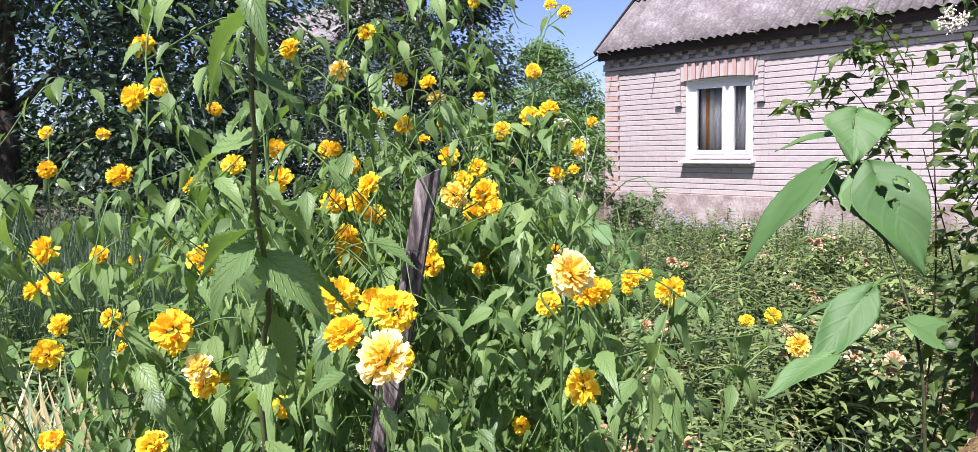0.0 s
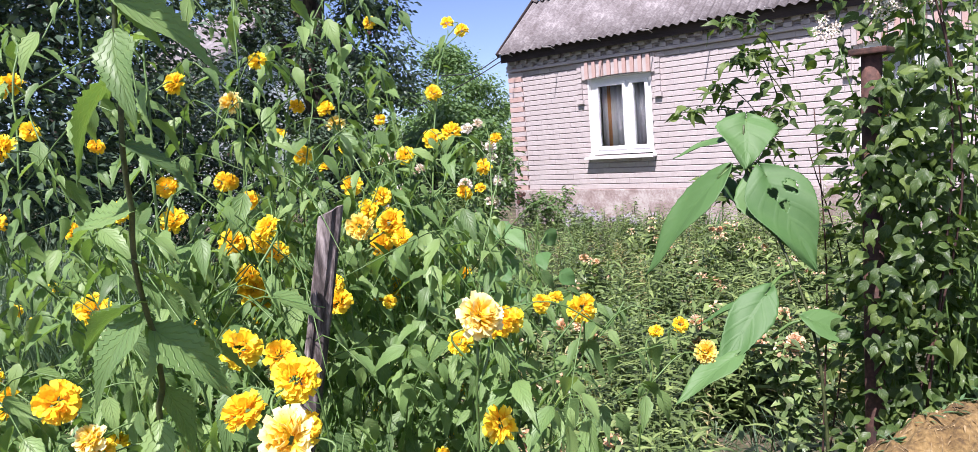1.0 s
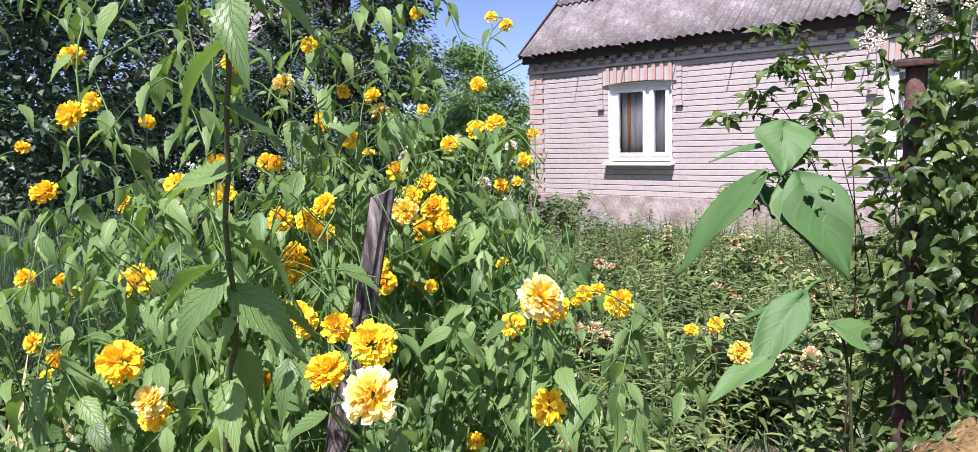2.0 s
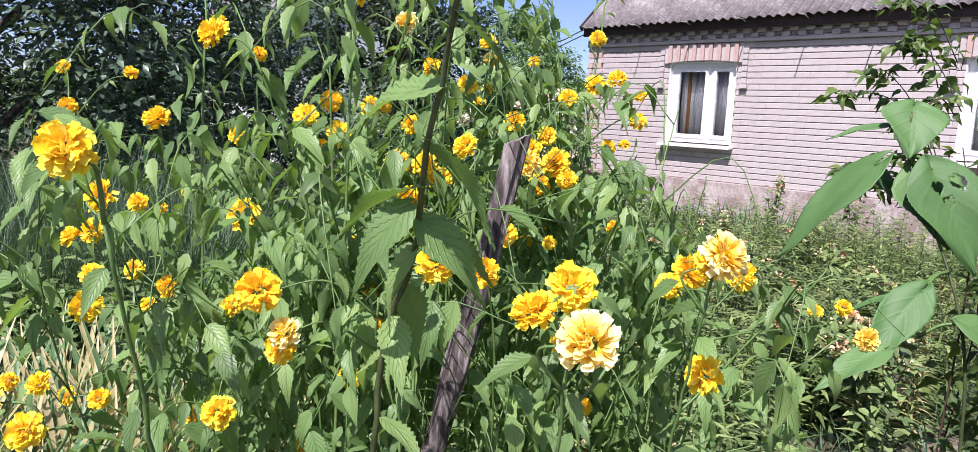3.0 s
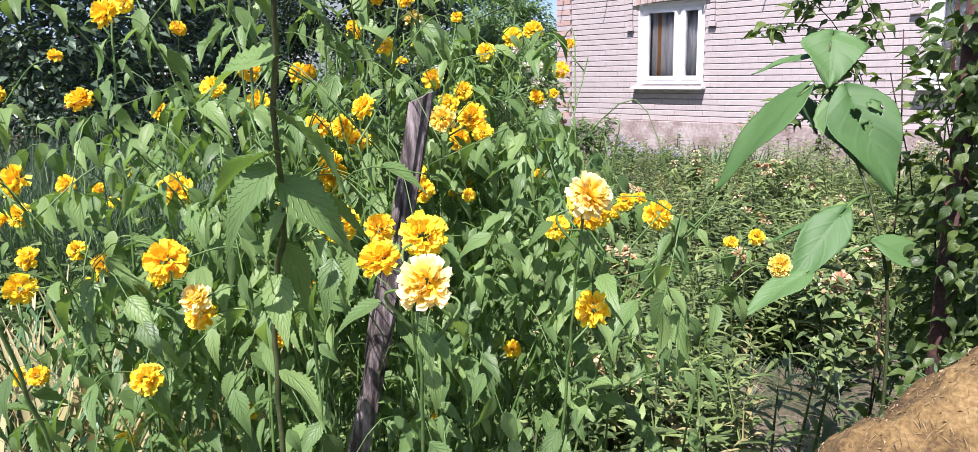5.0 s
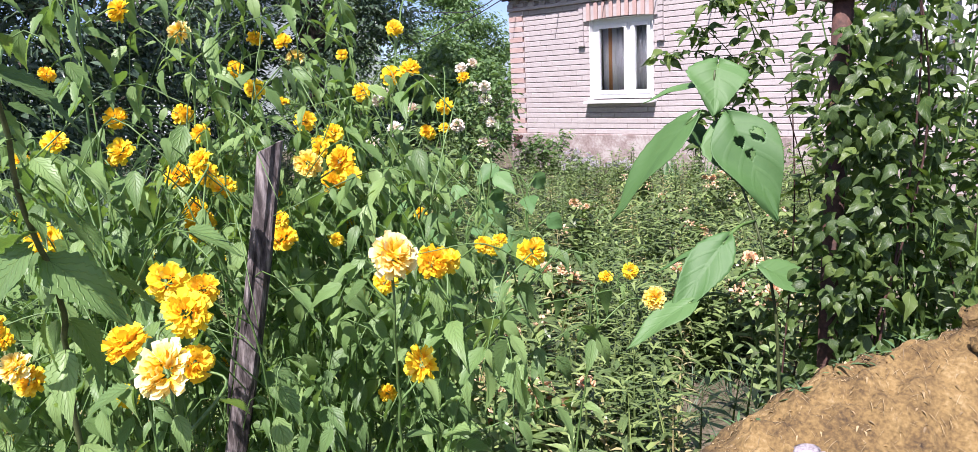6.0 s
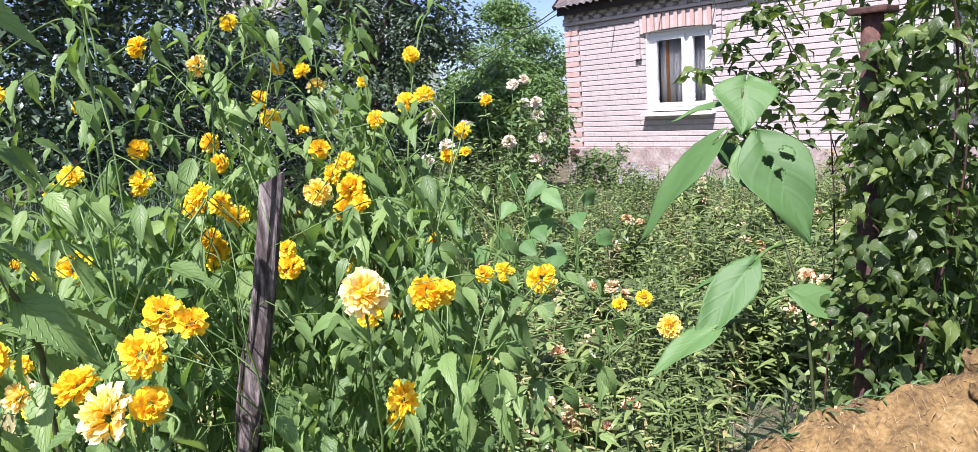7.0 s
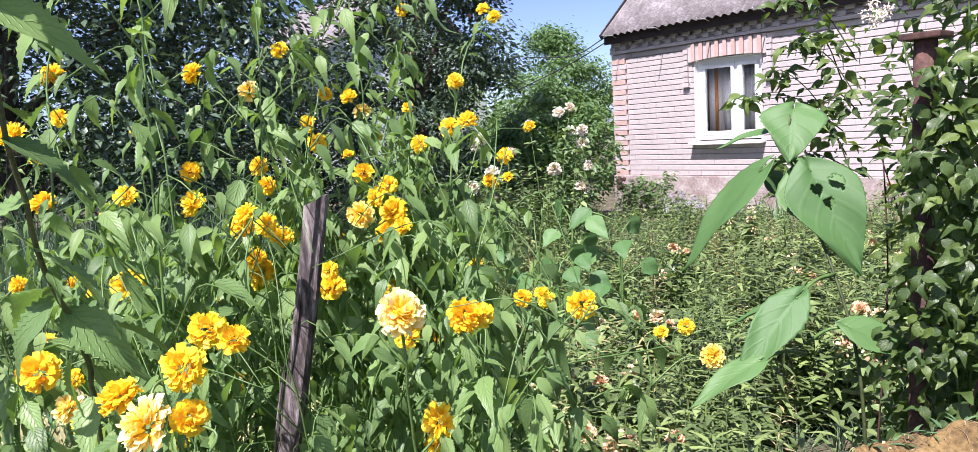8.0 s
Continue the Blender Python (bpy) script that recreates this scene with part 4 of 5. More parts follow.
def add_leaves(pts, start, gap, scale=1.0, hang=1.15):
    """Alternate leaves along a line of points."""
    walked = 0.0
    turn = rs.uniform(0, 6.28)
    for a, b in zip(pts[:-1], pts[1:]):
        walked += (b - a).length
        if a.z < start or walked < gap:
            continue
        walked = 0.0
        turn += math.pi * 0.9 + rs.uniform(-0.5, 0.5)
        along = (b - a).normalized()
        out = Vector((math.cos(turn), math.sin(turn), 0))
        d = (out + along * 0.35 + Vector((0, 0, -hang * rs.uniform(0.2, 1.9)))).normalized()
        up = Vector((0.15 + rs.uniform(-0.5, 0.5), -0.25 + rs.uniform(-0.5, 0.5), 0.9))
        leaf_spots.append((a + out * 0.008, d, up, scale * (0.30 + 0.75 * rs.random() ** 1.3)))


def add_cane(knots, thick, brown=False, gap=0.018, scale=1.0, twigs=True, n=34):
    pts = curve_points(knots, n)
    for q in pts[1:]:
        q += Vector((rs.uniform(-1, 1), rs.uniform(-1, 1), 0)) * 0.0018
    canes.append((pts, thick, brown))
    add_leaves(pts, 0.35, gap, scale)
    if twigs:
        k = rs.randrange(5, 9)
        while k < n - 1:
            if pts[k].z > 0.4:
                a = rs.uniform(0, 6.28)
                length = rs.uniform(0.09, 0.27)
                out = Vector((math.cos(a), math.sin(a), 0))
                mid = pts[k] + out * length * 0.5 + Vector((rs.uniform(-0.2, 0.2), rs.uniform(-0.2, 0.2), rs.uniform(0.25, 0.6))) * length
                tip = pts[k] + out * length + Vector((0, 0, rs.uniform(-0.35, 0.45))) * length
                canes.append((curve_points([pts[k], mid, tip], 9), thick * 0.5, False))
                add_leaves(curve_points([pts[k], mid, tip], 24), 0.3, 0.015, scale)
                if rs.random() < 0.10 and tip.z > 1.0 and tip.dot(AHEAD) > 0.85 and tip.dot(ASIDE) < 0.12:
                    flowers.append((tip, rs.uniform(0.013, 0.020), False))
            k += rs.randrange(2, 5)
    return pts


# canes: depth ahead, place aside, height, lean aside
for i in range(84):
    d = rs.uniform(0.95, 1.75)
    s = rs.uniform(-0.62, 0.16) * (0.55 + d * 0.4)
    h = rs.uniform(1.15, 1.75) + (rs.uniform(0.15, 0.45) if -0.36 < s < 0.05 and rs.random() < 0.55 else 0.0)
    if s > 0.1 or s < -0.42:
        h = min(h, 1.60)
    base = AHEAD * (d + rs.uniform(-0.15, 0.15)) + ASIDE * (s * 0.8 - 0.05)
    top = AHEAD * (d + rs.uniform(-0.2, 0.15)) + ASIDE * (s + rs.uniform(-0.15, 0.15))
    add_cane([base, base.lerp(top, 0.35) + Vector((0, 0, h * 0.5)), base.lerp(top, 0.8) + Vector((0, 0, h * 0.85)), top + Vector((rs.uniform(-0.1, 0.1), rs.uniform(-0.1, 0.1), h))], 0.0026)
# the thick brown cane nearest the path, with larger leaves, and tall green shoots
brown_cane = add_cane([(-0.86, 0.36, 0.0), (-0.75, 0.34, 0.9), (-0.72, 0.31, 1.25), (-0.686, 0.299, 1.469), (-0.63, 0.285, 1.57), (-0.58, 0.256, 1.66), (-0.52, 0.236, 1.80), (-0.50, 0.24, 1.95)], 0.0040, True, 0.030, 1.35, False, 44)
add_cane([(-1.05, 0.9, 0.0), (-1.05, 0.98, 1.2), (-1.07, 1.085, 1.80), (-1.2, 1.28, 2.0)], 0.0030, False, 0.035, 0.9, False)
add_cane([(-1.1, 0.5, 0.0), (-1.13, 0.62, 1.2), (-1.2, 0.72, 1.75), (-1.24, 0.76, 2.25)], 0.0030, False, 0.035, 0.9, True)
add_cane([(-1.0, 0.4, 0.0), (-1.0, 0.45, 1.3), (-1.0, 0.47, 1.8), (-1.02, 0.5, 2.2)], 0.0030, False, 0.035, 0.9, True)
add_cane([(-1.2, 0.3, 0.0), (-1.25, 0.36, 1.3), (-1.3, 0.4, 1.85), (-1.36, 0.46, 1.98)], 0.0030, False, 0.035, 0.9, True)

for foot, tip in (
    ((-0.62, 0.42, 0.0), (-0.47, 0.30, 1.52)), ((-0.66, 0.62, 0.0), (-0.50, 0.55, 1.53)), ((-0.95, 0.45, 0.0), (-0.84, 0.40, 1.47)), ((-0.80, 0.20, 0.0), (-0.60, 0.04, 1.62)),
    ((-1.0, 0.25, 0.0), (-0.86, 0.06, 1.39)), ((-0.75, 0.85, 0.0), (-0.70, 0.95, 1.40)), ((-1.3, 0.35, 0.0), (-1.42, 0.28, 1.50)), ((-0.7, 0.95, 0.0), (-0.60, 1.08, 1.33)),
):
    foot, tip = Vector(foot), Vector(tip)
    add_cane([foot, foot.lerp(tip, 0.4) + AHEAD * 0.06, foot.lerp(tip, 0.8) + AHEAD * 0.05, tip], 0.0032, False, 0.05, 0.9, False)

# a long arching shoot that reaches out over the lilies, with leaves hanging from it
add_cane([(-1.0, 0.72, 0.0), (-0.86, 0.74, 0.9), (-0.74, 0.77, 1.29), (-0.668, 0.80, 1.367), (-0.640, 0.914, 1.380), (-0.603, 1.112, 1.366), (-0.575, 1.15, 1.38)], 0.0024, False, 0.034, 0.95, False, 60)
# flowers that hang from their own twigs: place and radius
FLOWERS = [
    (-0.488, 0.281, 1.554, 0.017), (-0.498, 0.334, 1.562, 0.020), (-0.527, 0.605, 1.421, 0.023), (-0.704, 1.036, 1.439, 0.027),
    (-0.577, 1.146, 1.398, 0.015), (-0.614, 1.128, 1.386, 0.013), (-0.797, 0.452, 1.514, 0.026), (-0.924, 0.694, 1.506, 0.022),
    (-0.950, 0.837, 1.611, 0.026), (-1.100, 0.652, 1.520, 0.025), (-1.028, 1.030, 1.749, 0.021), (-0.990, 1.045, 1.760, 0.021),
    (-1.341, 0.888, 1.776, 0.022), (-1.530, 0.404, 1.653, 0.025), (-1.082, 0.446, 1.675, 0.018), (-1.404, 0.507, 1.486, 0.032),
    (-1.178, 0.206, 1.560, 0.025), (-0.895, 0.281, 1.484, 0.026), (-1.324, 0.220, 1.379, 0.025), (-0.986, 0.273, 1.312, 0.022),
    (-0.575, 0.016, 1.663, 0.0155),
]
MORE = [
    (-1.008, 1.151, 1.684, 0.018), (-1.221, 1.300, 2.021, 0.017), (-1.149, 1.269, 1.990, 0.017), (-1.071, 1.085, 1.842, 0.018),
    (-1.394, 0.426, 1.884, 0.024), (-1.204, 0.913, 1.823, 0.018), (-1.454, 0.815, 1.691, 0.023), (-1.279, 0.611, 1.698, 0.021),
    (-0.843, 0.535, 1.646, 0.018), (-1.222, 0.784, 1.916, 0.019), (-1.079, 0.314, 1.773, 0.021), (-1.271, 0.407, 1.804, 0.016),
    (-1.222, 1.067, 1.799, 0.014), (-1.035, 0.961, 1.721, 0.019), (-1.847, 0.341, 1.664, 0.020), (-2.000, 0.375, 1.748, 0.018),
    (-1.061, 0.848, 1.676, 0.020), (-0.578, 0.605, 1.510, 0.016), (-0.789, 1.036, 1.436, 0.016), (-1.426, 0.333, 1.515, 0.018),
    (-1.365, 0.245, 1.485, 0.020),
]
REST = [
    (-1.460, 0.267, 1.395, 0.022), (-1.109, 0.629, 1.603, 0.023), (-1.080, 0.662, 1.602, 0.022), (-1.061, 0.679, 1.580, 0.021),
    (-0.986, 0.852, 1.654, 0.018), (-1.000, 0.833, 1.632, 0.018), (-0.952, 1.013, 1.489, 0.014), (-1.215, 0.907, 1.707, 0.014),
    (-0.876, 0.015, 1.431, 0.022), (-0.822, 0.038, 1.416, 0.016), (-1.151, 0.119, 1.335, 0.017), (-1.203, 0.199, 1.278, 0.015),
    (-0.505, 0.560, 1.555, 0.019), (-1.090, 0.640, 1.545, 0.022), (-1.115, 0.655, 1.500, 0.018),
]
FURTHER = [
    (-0.623, 0.724, 1.501, 0.024), (-0.626, 0.751, 1.496, 0.020), (-0.648, 0.851, 1.496, 0.014), (-0.652, 0.893, 1.494, 0.012),
    (-0.719, 0.455, 1.516, 0.019), (-0.494, 0.332, 1.521, 0.016), (-0.936, 0.329, 1.396, 0.020), (-1.116, 0.351, 1.406, 0.016),
    (-1.184, 0.602, 1.869, 0.020), (-1.221, 0.589, 1.644, 0.024), (-1.185, 0.714, 1.663, 0.018), (-1.109, 1.192, 1.628, 0.016),
    (-0.994, 0.846, 1.570, 0.022), (-1.185, 0.595, 1.463, 0.012), (-0.904, 0.779, 1.489, 0.012), (-1.491, 0.583, 1.781, 0.016),
    (-1.763, 0.439, 1.738, 0.016), (-1.634, 0.391, 1.355, 0.022), (-1.554, 0.386, 1.303, 0.017), (-0.893, 0.106, 1.641, 0.011),
    (-1.289, 0.599, 1.622, 0.012), (-0.837, 0.805, 1.230, 0.016), (-1.117, 1.210, 1.621, 0.014), (-1.097, 1.234, 1.632, 0.014),
    (-1.147, 1.358, 1.740, 0.017), (-1.671, 0.458, 1.468, 0.014), (-1.521, 0.237, 1.170, 0.018), (-1.652, 0.176, 1.171, 0.018),
]
WHITISH = [(-0.445, 0.289, 1.542, 0.023), (-0.482, 0.537, 1.567, 0.025), (-1.248, 0.967, 1.794, 0.021), (-0.962, 0.778, 1.611, 0.024), (-0.543, 1.169, 1.348, 0.021), (-0.879, 0.303, 1.436, 0.020), (-1.182, 0.698, 1.836, 0.022)]
main_canes = [c for c in canes if len(c[0]) > 20]
for k, (x, y, z, r) in enumerate(FLOWERS + MORE + REST + FURTHER + WHITISH):
    tip = Vector((x, y, z))
    near = [q for c in main_canes for q in c[0] if 0.03 < tip.z - q.z < 0.40 and q.dot(AHEAD) > 0.45]
    q = min(near, key=lambda w: (w - tip).length)
    if (q - tip).length > 0.24:
        foot = tip + AHEAD * rs.uniform(0.05, 0.2) + ASIDE * rs.uniform(-0.1, 0.1)
        foot.z = 0.0
        bend = foot.lerp(tip, 0.75) + AHEAD * 0.10 - ASIDE * rs.uniform(0.02, 0.14)
        pts = add_cane([foot, foot.lerp(tip, 0.4) + AHEAD * 0.05 - ASIDE * rs.uniform(0.02, 0.12), bend, tip - Vector((0, 0, 0.04))], 0.0021, False, 0.028, 0.9, False)
        main_canes.append((pts, 0, False))
        q = pts[-1]
    tw = curve_points([q, q.lerp(tip, 0.5) + Vector((0, 0, 0.2 * (q - tip).length)) + ASIDE * rs.uniform(-0.03, 0.03), tip - Vector((0, 0, 0.004))], 12)
    canes.append((tw, 0.0018, False))
    add_leaves(tw[:-2], 0.2, 0.04 if tip.dot(ASIDE) < 0.15 else 0.075, 0.9, 1.2)
    flowers.append((tip, r, k >= len(FLOWERS + MORE + REST + FURTHER)))

for pts, thick, brown in canes:
    n = len(pts)
    if n == 9 and pts[-1].dot(ASIDE) > 0.15 and pts[-1].z > 1.5:
        continue
    v, f = tube(pts, [thick * (1 - 0.6 * i / n) for i in range(n)], 6 if n > 20 else 5)
    part_mesh("cane" if n > 20 else "twig", mesh_of("cane", [SB @ Vector(p) for p in v], f, MAT_CANE if brown else MAT_STEM), shrub)
for tip, r, pale in flowers:
    d = (0.40 + rs.uniform(-0.45, 0.45), -0.50 + rs.uniform(-0.45, 0.45), 0.40 + rs.uniform(-0.4, 0.3))
    part_mesh("flower", rs.choice(ME_PALE if pale else ME_YELLOW), shrub, SB @ face_to(tip, d, r, rs.uniform(0, 6)), "pale yellow double flower, overexposed rim painted near-white" if pale else "")
KERRIA = [leaf_shape(0.068, 0.029, 28, 2, 0.27, 1.7, 0.08, f, d, 0.02, 0.07, w, acute=0.5) for f, d, w in ((0.35, 0.25, 0.03), (0.2, 0.5, 0.05), (0.5, 0.1, 0.02), (0.3, 0.35, 0.08))]
ME_KERRIA = [mesh_of("leaf", v, f, MAT_KERRIA, u) for v, f, u in KERRIA]


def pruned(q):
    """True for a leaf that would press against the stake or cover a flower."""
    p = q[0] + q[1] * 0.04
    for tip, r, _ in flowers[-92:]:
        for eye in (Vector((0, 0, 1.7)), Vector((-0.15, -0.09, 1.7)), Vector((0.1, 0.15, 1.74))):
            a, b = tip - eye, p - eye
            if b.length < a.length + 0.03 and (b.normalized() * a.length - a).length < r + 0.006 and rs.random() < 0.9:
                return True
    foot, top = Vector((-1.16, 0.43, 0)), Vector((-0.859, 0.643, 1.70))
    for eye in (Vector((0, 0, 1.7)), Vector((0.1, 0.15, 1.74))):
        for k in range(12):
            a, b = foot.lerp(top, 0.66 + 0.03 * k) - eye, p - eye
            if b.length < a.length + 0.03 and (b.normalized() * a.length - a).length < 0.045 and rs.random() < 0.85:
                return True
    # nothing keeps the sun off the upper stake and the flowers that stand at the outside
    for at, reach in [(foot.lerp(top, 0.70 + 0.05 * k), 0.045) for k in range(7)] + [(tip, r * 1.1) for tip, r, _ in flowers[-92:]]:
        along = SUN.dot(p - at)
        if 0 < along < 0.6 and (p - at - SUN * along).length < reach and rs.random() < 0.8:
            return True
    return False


def stray(p):
    """True for what would stick out to the side, high up in front of the house."""
    return p.dot(ASIDE) > 0.10 + 0.05 * p.dot(AHEAD) and p.z > 1.50 and p.dot(AHEAD) < 1.45


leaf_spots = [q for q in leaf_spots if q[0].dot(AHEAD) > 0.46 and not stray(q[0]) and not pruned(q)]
# long leaves near the top of the brown cane, to both sides
upper = [q for q in brown_cane if q.z > 1.57]
for k, q in enumerate(upper[::2]):
    way = ASIDE * (1 if k % 2 else -1) * rs.uniform(0.6, 1.2) + AHEAD * rs.uniform(-0.2, 0.8) + Vector((0, 0, -rs.uniform(0.1, 0.9)))
    leaf_spots.append((q, way.normalized(), Vector((0.2 + rs.uniform(-0.5, 0.5), -0.3 + rs.uniform(-0.5, 0.5), 0.9)), rs.uniform(0.9, 1.5)))
leaf_spots.sort(key=lambda q: q[0].dot(AHEAD))
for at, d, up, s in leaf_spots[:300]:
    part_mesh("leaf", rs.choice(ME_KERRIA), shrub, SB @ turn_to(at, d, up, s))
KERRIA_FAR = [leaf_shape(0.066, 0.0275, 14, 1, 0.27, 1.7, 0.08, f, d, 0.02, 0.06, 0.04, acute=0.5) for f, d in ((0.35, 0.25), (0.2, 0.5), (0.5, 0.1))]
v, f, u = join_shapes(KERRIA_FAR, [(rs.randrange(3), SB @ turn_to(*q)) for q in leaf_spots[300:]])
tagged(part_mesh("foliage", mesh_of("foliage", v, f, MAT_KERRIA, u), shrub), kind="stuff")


# ---- the young broad-leaved plant ----
def build_broad_plant():
    p = thing("sunflower_plant", "young sunflower plant with large heart-shaped leaves, one with holes", "sunflower", at=(-0.62, 1.60, 0))
    B = Matrix.Translation((0.62, -1.60, 0))
    stem = curve_points([(-0.451, 1.596, 0.0), (-0.455, 1.590, 0.30), (-0.460, 1.585, 0.60), (-0.465, 1.580, 0.90), (-0.470, 1.577, 1.10), (-0.486, 1.576, 1.26), (-0.535, 1.59, 1.411), (-0.653, 1.647, 1.634), (-0.66, 1.66, 1.73)], 40)
    v, f = tube(stem, [0.0052 - 0.00008 * i for i in range(40)], 8)
    part_mesh("stem", mesh_of("stem", [B @ Vector(q) for q in v], f, MAT_CANE), p)
    # foot of the stalk on the stem, leaf base, leaf tip, way that the upper side faces, width over length, eaten
    blades = (
        ((-0.653, 1.647, 1.634), (-0.664, 1.685, 1.742), (-0.635, 1.608, 1.641), (0.45, -0.75, 0.35), 1.05, 0),
        ((-0.653, 1.647, 1.634), (-0.706, 1.615, 1.613), (-0.895, 1.547, 1.398), (-0.45, -0.8, 0.4), 0.38, 0),
        ((-0.653, 1.647, 1.634), (-0.705, 1.661, 1.7), (-0.821, 1.618, 1.676), (-0.2, -0.4, 0.9), 0.36, 0),
        ((-0.653, 1.647, 1.634), (-0.725, 1.682, 1.599), (-0.685, 1.715, 1.527), (0.5, -0.2, 0.6), 0.9, 0),
        ((-0.653, 1.647, 1.634), (-0.599, 1.625, 1.612), (-0.480, 1.601, 1.419), (0.45, -0.65, 0.50), 0.66, 1),
        ((-0.653, 1.647, 1.634), (-0.636, 1.658, 1.602), (-0.541, 1.639, 1.457), (0.2, -0.5, 0.75), 0.85, 0),
        ((-0.535, 1.59, 1.411), (-0.545, 1.453, 1.387), (-0.597, 1.31, 1.25), (0.25, -0.95, 0.35), 0.42, 0),
        ((-0.535, 1.59, 1.411), (-0.559, 1.466, 1.378), (-0.69, 1.432, 1.329), (-0.3, -0.2, 0.9), 0.35, 0),
        ((-0.557, 1.515, 1.261), (-0.571, 1.36, 1.283), (-0.652, 1.243, 1.218), (0.1, -0.3, 0.9), 0.42, 0),
        ((-0.557, 1.515, 1.281), (-0.487, 1.545, 1.321), (-0.367, 1.625, 1.261), (0.3, -0.5, 0.8), 0.5, 0),
    )
    for foot, a, b, up, wide, holed in blades:
        a, b = Vector(a), Vector(b)
        length = (b - a).length
        v, f, u = leaf_shape(length, length * wide, 64 if holed else 26, 24 if holed else 9, 0.27, 1.22, 0.012 if holed else 0.025, 0.20, 0.12, 0.0, 0.16, 0.05)
        if holed:
            ring = [(np.array(q), r) for q, r in (((-0.50, 0.21), 0.19), ((0.10, 0.18), 0.17), ((-0.04, 0.33), 0.14))]
            f = [q for q in f if all(((u[list(q)].mean(0) - c) * (1, 3) @ ((u[list(q)].mean(0) - c) * (1, 3))) ** 0.5 > r * (1 + 0.22 * math.sin(3 * math.atan2(*(u[list(q)].mean(0) - c)) + 9 * r)) for c, r in ring)]
        ob = part_mesh("leaf", mesh_of("leaf", v, f, MAT_SUNFLOWER, u), p, B @ turn_to(a, b - a, up), "leaf eaten through with holes" if holed else "")
        ob.modifiers.new("thick", "SOLIDIFY").thickness = 0.0008
        v, f = tube(curve_points([foot, (Vector(foot) + a) / 2 + Vector((0, 0, 0.012)), a], 8), [0.004 - 0.0002 * i for i in range(8)], 6)
        part_mesh("leaf_stalk", mesh_of("leaf_stalk", [B @ Vector(q) for q in v], f, MAT_STEM), p)


build_broad_plant()


def build_burdock(at, height, n, size, seed):
    rng = random.Random(seed)
    p = thing("burdock_plant", "broad-leaved green plant with large heart-shaped leaves", "plant", "broad-leaved plants", at=at)
    for i in range(n):
        a = i * 2.4 + rng.uniform(-0.4, 0.4)
        z = height * (0.35 + 0.65 * (i + 0.5) / n)
        out = Vector((math.cos(a), math.sin(a), 0))
        foot, tip = Vector((0, 0, z - 0.12)), out * rng.uniform(0.10, 0.24) + Vector((0, 0, z))
        v, f = tube(curve_points([(0, 0, 0), foot * 0.6, foot, tip], 9), [0.006] * 9, 5)
        part_mesh("leaf_stalk", mesh_of("leaf_stalk", v, f, MAT_STEM), p)
        v, f, u = leaf_shape(size * rng.uniform(0.8, 1.2), size * 0.8, 10, 4, 0.26, 1.25, 0.03, 0.2, 0.2, 0.0, 0.16, 0.05)
        part_mesh("leaf", mesh_of("leaf", v, f, MAT_SUNFLOWER, u), p, turn_to(tip, out + Vector((0.2, -0.3, -0.7)), (0.3, -0.7, 0.6)))


for i, (x, y, h, n) in enumerate(((-3.30, 3.75, 1.22, 10), (-3.05, 3.95, 1.20, 8), (-3.2, 3.5, 0.95, 7), (-3.7, 3.3, 1.1, 7))):
    build_burdock((x, y, 0), h, n, 0.17, 200 + i)


# ---- rusty post with a climber ----
def build_post():
    t = thing("rusty_post", "rusty iron post with a flat cap, grown over by a climber", "post", at=(-0.38, 1.60, 0))
    v, f = tube([(0, 0, -0.2), (0, 0, 1.85)], [0.019, 0.019], 16)
    part_mesh("pipe", mesh_of("pipe", v, f, MAT_RUST, smooth=True), t)
    part("cap", boxes((-0.034, 0.034, -0.034, 0.034, 1.848, 1.860)), MAT_RUST, t, bevel=0.003)
    return t


build_post()


